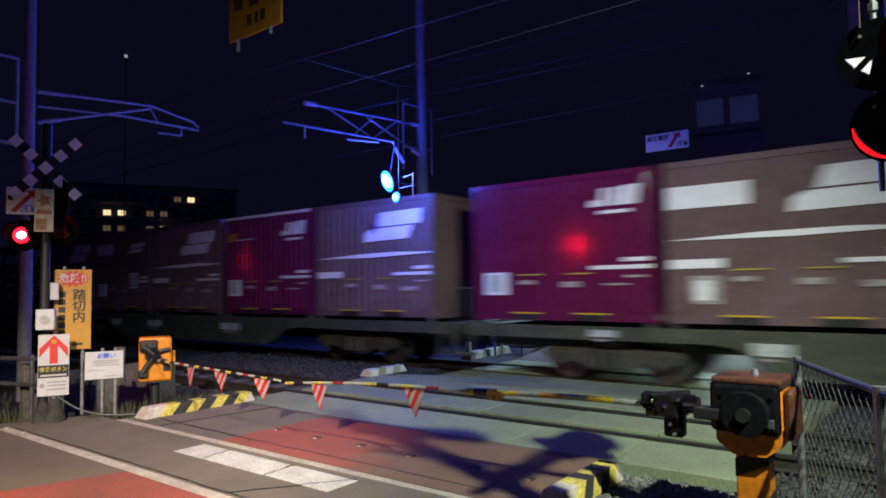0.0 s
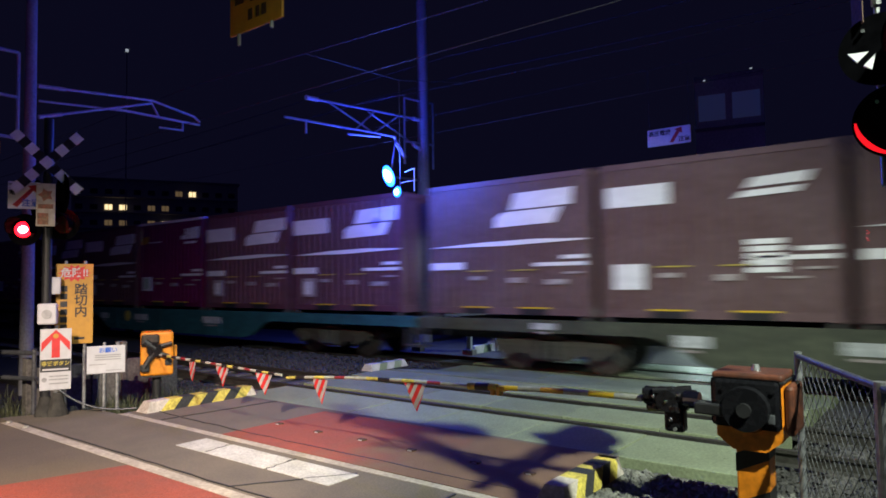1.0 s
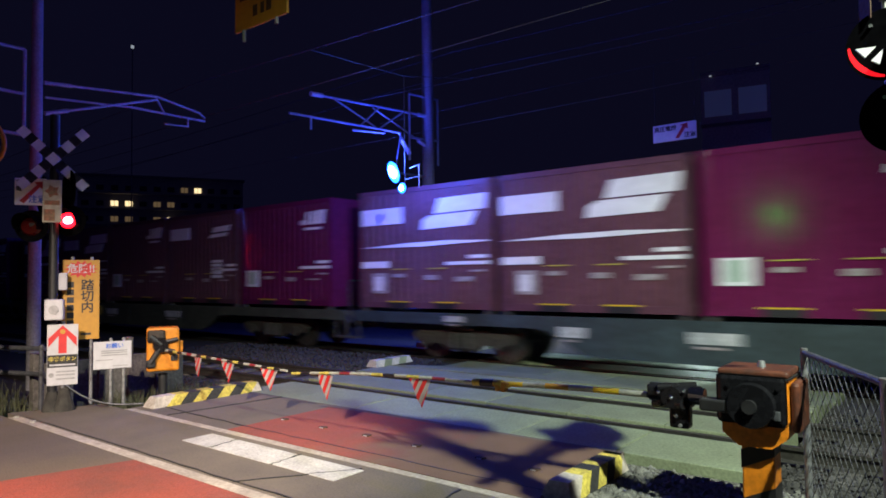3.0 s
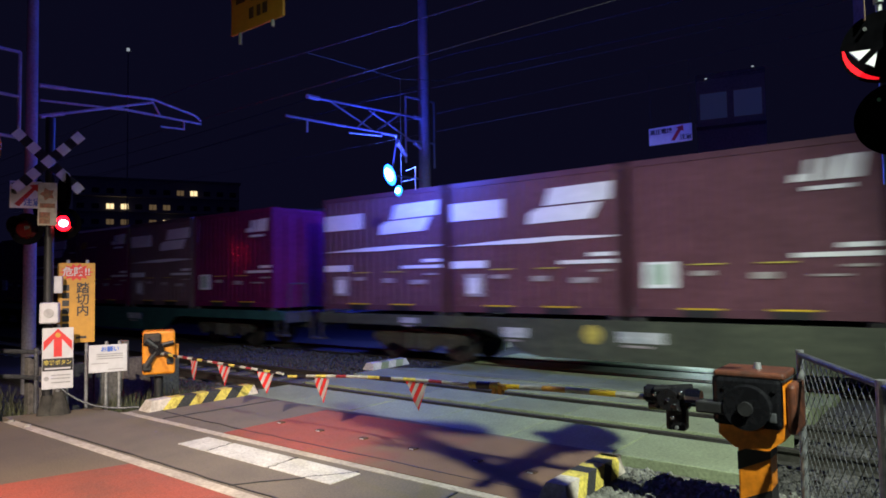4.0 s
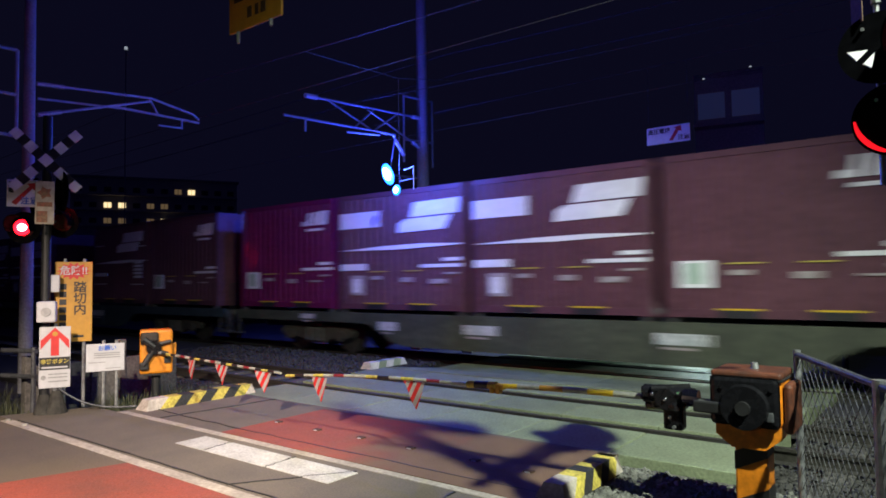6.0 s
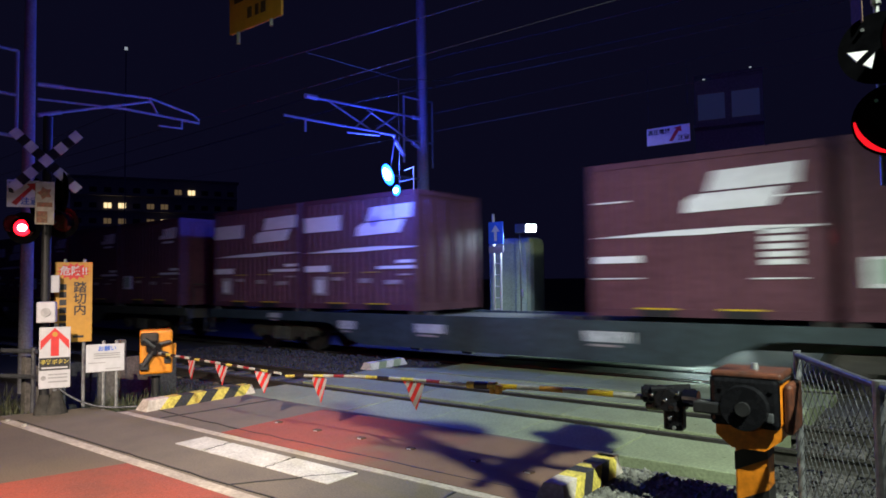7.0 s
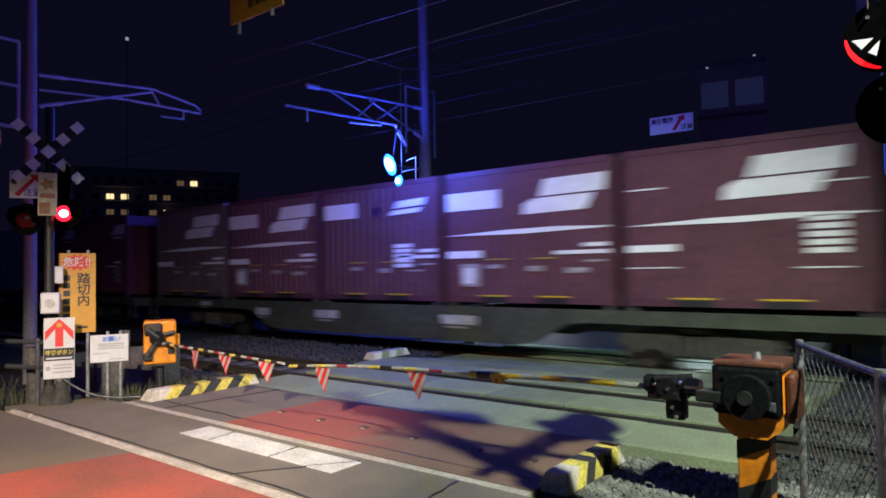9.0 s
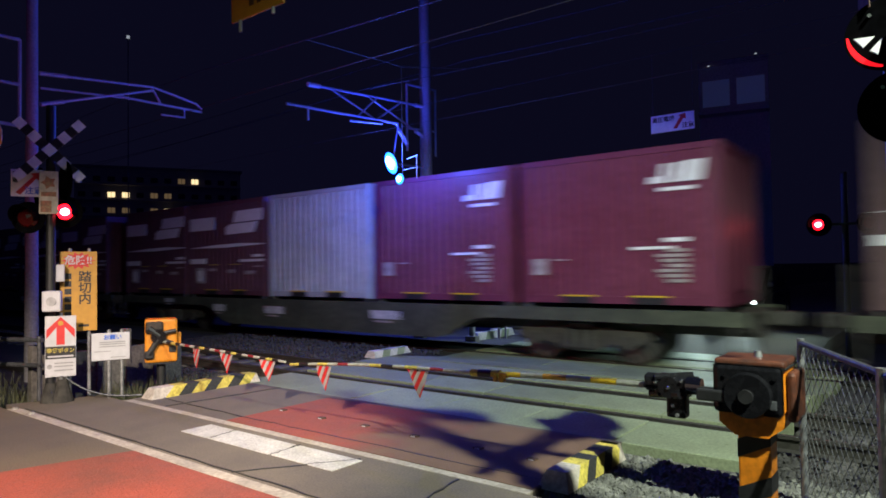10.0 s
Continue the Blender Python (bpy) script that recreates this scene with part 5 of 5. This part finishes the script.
def logo_big(s, back=0.0):
    for pts in ([(2.26, 1.93), (3.58, 1.95), (3.62, 2.27), (2.38, 2.25)], [(1.90, 1.60), (3.22, 1.63), (3.38, 1.915), (2.12, 1.895), (1.93, 1.80)]):
        bm = B()
        prism(bm, [(x - back, z) for x, z in pts], -0.006, 0.012)
        part("emblem_bar", bm, MARK, s, "large slanted white emblem bar")


def logo_small(s):
    for pts in ([(2.56, 1.94), (2.86, 1.94), (2.90, 2.26), (2.79, 2.26), (2.76, 2.04), (2.58, 2.06)], [(2.93, 1.94), (3.06, 1.94), (3.13, 2.26), (3.00, 2.26)], [(3.09, 1.94), (3.43, 1.94), (3.50, 2.28), (3.18, 2.28)]):
        bm = B()
        prism(bm, pts, -0.006, 0.012)
        part("emblem_bar", bm, MARK, s, "small white emblem bar")
    marks_box(s, "text_bar", 2.74, 3.32, 1.80, 1.86)


def stripe(s):
    bm = B()
    prism(bm, [(0.02, 1.25), (1.9, 1.23), (3.68, 1.28), (3.68, 1.30), (2.6, 1.34), (1.4, 1.32)], -0.006, 0.012)
    part("stripe", bm, MARK, s, "tapered white stripe")


def small_print(s, seed):
    r = random.Random(seed)
    marks_box(s, "text_bar", 2.56, 3.66, 0.81, 0.88)
    marks_box(s, "text_bar", 3.16, 3.64, 0.94, 1.01)
    marks_box(s, "text_bar", 1.05, 1.38, 0.56, 0.64, MARK_DIM)
    marks_box(s, "text_bar", 1.98, 2.32, 0.50, 0.60, MARK_DIM)
    marks_box(s, "text_bar", 2.80, 3.25, 0.49 + r.uniform(-0.04, 0.04), 0.56, MARK_DIM)
    marks_box(s, "text_bar", 3.2, 3.55, 0.66, 0.70, MARK_DIM)
    for x in (1.02, 2.05):
        marks_box(s, "yellow_bar", x, x + 0.52, 0.735, 0.755, KERB_YELLOW)


def c_striped(paint, panel=True, sheet=True, lines=False, back=0.0):
    s = thing("freight_container", pose(-300, SIDE, DECK), "", "container", "containers on the train")
    container_shell(s, paint)
    if panel:
        marks_box(s, "name_panel", 0.05, 1.32 if back < 0.5 else 0.98, 1.77, 2.14, label="white name panel")
    logo_big(s, back)
    stripe(s)
    if lines:
        marks_box(s, "text_bar", 0.10, 0.70, 1.86, 1.885)
        marks_box(s, "text_bar", 3.1, 3.55, 1.76, 1.785)
        for q in range(5):
            marks_box(s, "text_bar", 2.85, 3.35, 0.72 + 0.12 * q, 0.80 + 0.12 * q)
        marks_box(s, "text_bar", 0.08, 0.92, 0.80, 0.92)
        marks_box(s, "text_bar", 0.08, 0.92, 0.52, 0.54)
        marks_box(s, "text_bar", 2.7, 3.4, 0.50, 0.52)
    else:
        small_print(s, 1)
        marks_box(s, "text_bar", 0.06, 0.90, 0.78, 0.93)
        if sheet:
            marks_box(s, "document_holder", 0.40, 0.84, 0.20, 0.66, MARK_DIM, label="worn white document sheet")
            part("document", box(B(), (0.46, -0.010, 0.26), (0.72, -0.0055, 0.58)), MARK, s)
    return s


def c_plain(paint, strip=False, pane=MARK, logo=True, sheet=True):
    s = thing("freight_container", pose(-300, SIDE, DECK), "", "container", "containers on the train")
    container_shell(s, paint)
    if logo:
        logo_small(s)
    small_print(s, 2)
    if sheet:
        marks_box(s, "document_holder", 0.26, 0.80, 0.36, 0.80, label="white document sheet")
    if pane is not MARK:
        part("document", box(B(), (0.36, -0.010, 0.42), (0.66, -0.0055, 0.76)), pane, s)
    if strip:
        part("roof_strip", box(B(), (0.02, -0.008, CH - 0.085), (CL - 0.02, -0.001, CH - 0.01)), MARK, s, "white roof-edge strip")
        bm = B()
        prism(bm, [(0.16, 1.86), (0.56, 1.90), (0.60, 2.12), (0.30, 2.10)], -0.006, 0.012)
        part("orange_patch", bm, SIGN_YELLOW, s, "small orange patch")
        marks_box(s, "text_bar", 0.65, 1.35, 1.90, 1.925)
    return s


def c_stacked(paint):
    """Small emblem, one heading line and a stack of print near the front end."""
    s = thing("freight_container", pose(-300, SIDE, DECK), "", "container", "containers on the train")
    container_shell(s, paint)
    logo_small(s)
    marks_box(s, "text_bar", 2.80, 3.20, 0.94, 1.01)
    marks_box(s, "text_bar", 2.24, 2.96, 0.82, 0.87)
    for q in range(7):
        marks_box(s, "text_bar", 2.84 - 0.08 * (q % 3), 3.18, 0.26 + 0.085 * q, 0.315 + 0.085 * q, MARK_DIM)
    marks_box(s, "document_holder", 0.26, 0.56, 0.40, 0.70, MARK_DIM, label="worn white document sheet")
    marks_box(s, "text_bar", 0.72, 1.00, 0.66, 0.685, MARK_DIM)
    return s


def c_boxed(paint):
    s = c_plain(paint, logo=False, sheet=paint is MAUVE)
    marks_box(s, "name_panel", 0.15, 1.25, 1.80, 2.16, label="white name panel")
    for pts in ([(2.45, 1.95), (3.30, 1.98), (3.38, 2.14), (2.55, 2.10)], [(2.30, 1.80), (3.16, 1.83), (3.24, 1.93), (2.42, 1.90)]):
        bm = B()
        prism(bm, pts, -0.006, 0.012)
        part("emblem_bar", bm, MARK, s, "slanted white emblem bar")
    for q in range(5):
        marks_box(s, "text_bar", 2.45, 2.95, 0.62 + 0.11 * q, 0.70 + 0.11 * q)
    return s


def c_bare(paint):
    s = thing("freight_container", pose(-300, SIDE, DECK), "", "container", "containers on the train")
    container_shell(s, paint)
    return s


KINDS = {
    "A": (lambda: c_striped(MAROON), "maroon steel container with white emblem bars and stripe"),
    "M": (lambda: c_striped(MAUVE), "mauve-grey steel container with white emblem bars and stripe"),
    "L": (lambda: c_striped(MAROON, panel=False, lines=True, back=0.22), "maroon container with a large white emblem and thin lines"),
    "N": (lambda: c_striped(MAUVE, panel=False, sheet=False, back=0.22), "mauve-grey container with a white stripe and no name panel"),
    "D": (lambda: c_striped(MAROON, lines=True, back=0.85), "maroon container with its emblem close beside the name panel"),
    "B": (lambda: c_plain(CRIMSON, pane=MARK_GREEN), "crimson steel container with a small white emblem"),
    "G": (lambda: c_plain(MAROON, pane=MARK_GREEN), "maroon container with a small emblem and greenish document sheet"),
    "C": (lambda: c_plain(CRIMSON, strip=True, pane=MARK_GREEN), "crimson container with a white roof-edge strip"),
    "E": (lambda: c_boxed(MAUVE), "mauve-grey container with a name panel and small emblem"),
    "S": (lambda: c_boxed(MAROON), "maroon container with a name panel and small emblem"),
    "P": (lambda: c_stacked(ROSE), "rose-maroon container with a small emblem and stacked print"),
    "W": (lambda: c_bare(PALE), "plain pale grey-blue steel container"),
}
# rear end of each wagon's load at the clip's start, and its containers from the rear
WAGONS = [
    (-7.60, "BMAAB"), (-28.05, "NENCN"), (-48.25, "AACAA"), (-68.80, "AABAB"), (-89.20, "AAGSB"), (-110.60, "GDCMB"),
    (-131.0, "BAAGG"), (-151.55, "AA-LG"), (-172.80, "AABGG"), (-193.40, "NASAL"), (-214.75, "AAWPP"), (-235.6, "AAAAA"), (-256.2, "AABAA"),
]
PITCH = 3.915

templates = {}


def put_container(kind, u):
    if kind not in templates:
        make, label = KINDS[kind]
        s = make()
        s["label"] = label
        for ob in s.children:
            if ob.name.startswith(("name_panel", "emblem_bar", "text_bar", "stripe", "yellow_bar", "document", "orange_patch")):
                ob.matrix_basis = pose(0, 0, RAISE)
        s.matrix_basis = pose(u, SIDE, DECK)
        templates[kind] = s
        return s
    return copy_thing(templates[kind], pose(u, SIDE, DECK))


def build_wagon(u):
    """Flat container wagon. Local x from its rear load end, y from the track's centre."""
    s = thing("flat_wagon", pose(u, TRACKS[1], -DIP), "grey-green flat container wagon with deep side sills", "railway wagon", "wagons of the train")
    x0, x1 = -0.25, 19.75
    bm = B()
    for sy in (-1, 1):
        ys = sorted((sy * 1.22, sy * 1.12))
        pts = [(x0, 1.04), (x1, 1.04), (x1, 0.80), (14.9, 0.80), (14.55, 0.76), (14.25, 0.62), (13.9, 0.40), (13.5, 0.32), (6.0, 0.32), (5.6, 0.40), (5.25, 0.62), (4.95, 0.76), (4.6, 0.80), (x0, 0.80)]
        prism(bm, pts, ys[0], ys[1])
    part("side_sill", bm, SILL, s, "deep grey-green side sill")
    bm = B()
    box(bm, (x0, -1.11, 0.90), (x1, 1.11, 0.99))
    for x in (x0, 4.8, 9.75, 14.6, x1 - 0.12):
        box(bm, (x, -1.11, 0.72), (x + 0.12, 1.11, 0.898))
    box(bm, (x0, -0.2, 0.55), (x1, 0.2, 0.895))
    part("underframe", bm, GRIME, s, "dark steel underframe")
    for i in range(5):
        for dx in (0.05, 3.55):
            part("twist_lock", box(B(), (i * PITCH + dx, -1.225, 1.035), (i * PITCH + dx + 0.14, -1.10, 1.108), bevel=0.01), GRIME, s)
    for x, w in ((5.2, 0.55), (7.6, 0.8), (11.6, 0.9), (2.5, 0.5)):
        z = 0.66 if 5 < x < 14 else 0.86
        part("label_plate", box(B(), (x, -1.228, z), (x + w, -1.219, z + (0.19 if 5 < x < 14 else 0.12))), STENCIL, s, "worn white stencilled label")
        part("label_plate", box(B(), (x + 0.1, -1.228, z - 0.08), (x + w * 0.7, -1.219, z - 0.04)), MARK_DIM, s)
    for x in (6.4, 9.2, 12.4):
        part("sill_rib", box(B(), (x, -1.232, 0.36), (x + 0.05, -1.221, 1.0)), SILL, s)
    part("brake_cylinder", tube(B(), (8.2, -0.5, 0.55), (9.0, -0.5, 0.55), 0.16, seg=14), GRIME, s)
    part("air_tank", tube(B(), (10.3, 0.5, 0.52), (11.6, 0.5, 0.52), 0.2, seg=14), GRIME, s)
    for x, d in ((x0, -1), (x1, 1)):
        part("coupler", box(B(), (x, -0.12, 0.76) if d > 0 else (x - 0.55, -0.12, 0.76), (x + 0.55, 0.12, 1.0) if d > 0 else (x, 0.12, 1.0), bevel=0.04), GRIME, s, "dark knuckle coupler")
        rail = B()
        xe = x + d * 0.05
        for y in (-1.0, -0.45):
            tube(rail, (xe, y, 1.0), (xe, y, 1.75), 0.018, seg=6)
        tube(rail, (xe, -1.0, 1.75), (xe, -0.45, 1.75), 0.018, seg=6)
        part("hand_rail", rail, GRIME, s, "thin dark hand rail")
        step = B()
        box(step, (x - 0.25, -1.25, 0.38), (x + 0.15, -1.05, 0.42))
        box(step, (x - 0.25, -1.22, 0.40), (x - 0.21, -1.18, 0.95))
        box(step, (x + 0.11, -1.22, 0.40), (x + 0.15, -1.18, 0.95))
        part("step", step, GRIME, s)
    wheels = []
    for bx in (2.75, 16.75):
        bm = B()
        for sy in (-1, 1):
            ys = sorted((sy * 0.80, sy * 0.95))
            pts = [(bx - 1.35, 0.52), (bx - 1.25, 0.62), (bx - 0.5, 0.66), (bx + 0.5, 0.66), (bx + 1.25, 0.62), (bx + 1.35, 0.52), (bx + 1.25, 0.40), (bx + 0.55, 0.36), (bx + 0.35, 0.24), (bx - 0.35, 0.24), (bx - 0.55, 0.36), (bx - 1.25, 0.40)]
            prism(bm, pts, ys[0], ys[1])
            for kx in (-0.22, 0.0, 0.22):
                tube(bm, (bx + kx, sy * 1.0, 0.30), (bx + kx, sy * 1.0, 0.62), 0.07, seg=10)
        box(bm, (bx - 0.25, -0.95, 0.56), (bx + 0.25, 0.95, 0.74))
        part("bogie_frame", bm, GRIME, s, "dark cast bogie frame")
        for dx in (-0.95, 0.95):
            ax = part("axle_box", tube(B(), (0, -1.02, 0), (0, -0.955, 0), 0.13, seg=14), GRIME, s)
            ax.matrix_basis = pose(bx + dx, 0, 0.43)
            bm = B()
            for sy in (-1, 1):
                tube(bm, (0, sy * 0.48, 0), (0, sy * 0.505, 0), 0.445, seg=28)
                tube(bm, (0, sy * 0.505, 0), (0, sy * 0.62, 0), 0.43, seg=28)
                for k in range(5):
                    a = k * 1.2566
                    tube(bm, (math.cos(a) * 0.25, sy * 0.615, math.sin(a) * 0.25), (math.cos(a) * 0.25, sy * 0.632, math.sin(a) * 0.25), 0.05, seg=8)
            tube(bm, (0, -0.9, 0), (0, 0.9, 0), 0.07, seg=10)
            wheels.append(part("wheelset", bm, WHEEL, ax, "steel wheelset"))
    return s


first_wagon = None
for u, load in WAGONS:
    if first_wagon is None:
        first_wagon = wg = build_wagon(u)
    else:
        wg = copy_thing(first_wagon, pose(u, TRACKS[1], -DIP))
    if WAGONS.index((u, load)) in (2, 4):
        part("yellow_mark", tube(B(), (7.1, -1.228, 0.78), (7.1, -1.219, 0.78), 0.18, seg=10), KERB_YELLOW, wg, "round yellow mark")
    # the wagons are painted in weathered shades of green
    shade = {0: SILL_OLIVE, 1: SILL_OLIVE, 2: SILL_TEAL, 3: SILL_SLATE, 5: SILL_SEA, 7: SILL_SLATE, 9: SILL_OLIVE, 10: SILL_OLIVE}.get(WAGONS.index((u, load)), SILL)
    for ob in wg.children:
        if ob.name.startswith(("side_sill", "sill_rib")) and shade != SILL:
            ob.data = ob.data.copy()
            ob.data.materials[0] = shade
    MOVING.append((wg, u, TRACKS[1], -DIP))
    for i, kind in enumerate(load):
        if kind != "-":
            MOVING.append((put_container(kind, u + i * PITCH), u + i * PITCH, SIDE, DECK))


def motions():
    # the train rolls at an even speed from west to east
    for ob, u, y, z in MOVING:
        walk(ob, [(t, pose(u + SPEED * t, y, z)) for t in (-0.1, 0, 2.5, 5, 7.5, 10, 10.1)])
    # wheels turn with the train's speed
    turn = math.degrees(SPEED / 0.43) / FPS
    rows = [(f / FPS, pose(0, 0, 0, 0, turn * f, 0)) for f in range(301)]
    for ob, u, y, z in MOVING:
        for o in ob.children_recursive:
            if o.name.startswith("wheelset"):
                walk(o, rows)
    # the signal lamps flash in turn: the glowing disc comes forward through the lens and draws back
    change = [0.215 + 0.6065 * n for n in range(17)]
    for disc, phase in GLOWING:
        out, back = pose(0, -0.046, 0), pose(0, 0.02, 0)
        lit = phase == 0
        rows2 = [(0, out if lit else back)]
        for c in change:
            rows2.append((c - 1 / FPS, out if lit else back))
            lit = not lit
            rows2.append((c, out if lit else back))
        rows2.append((10.05, out if lit else back))
        walk(disc, rows2)


motions()
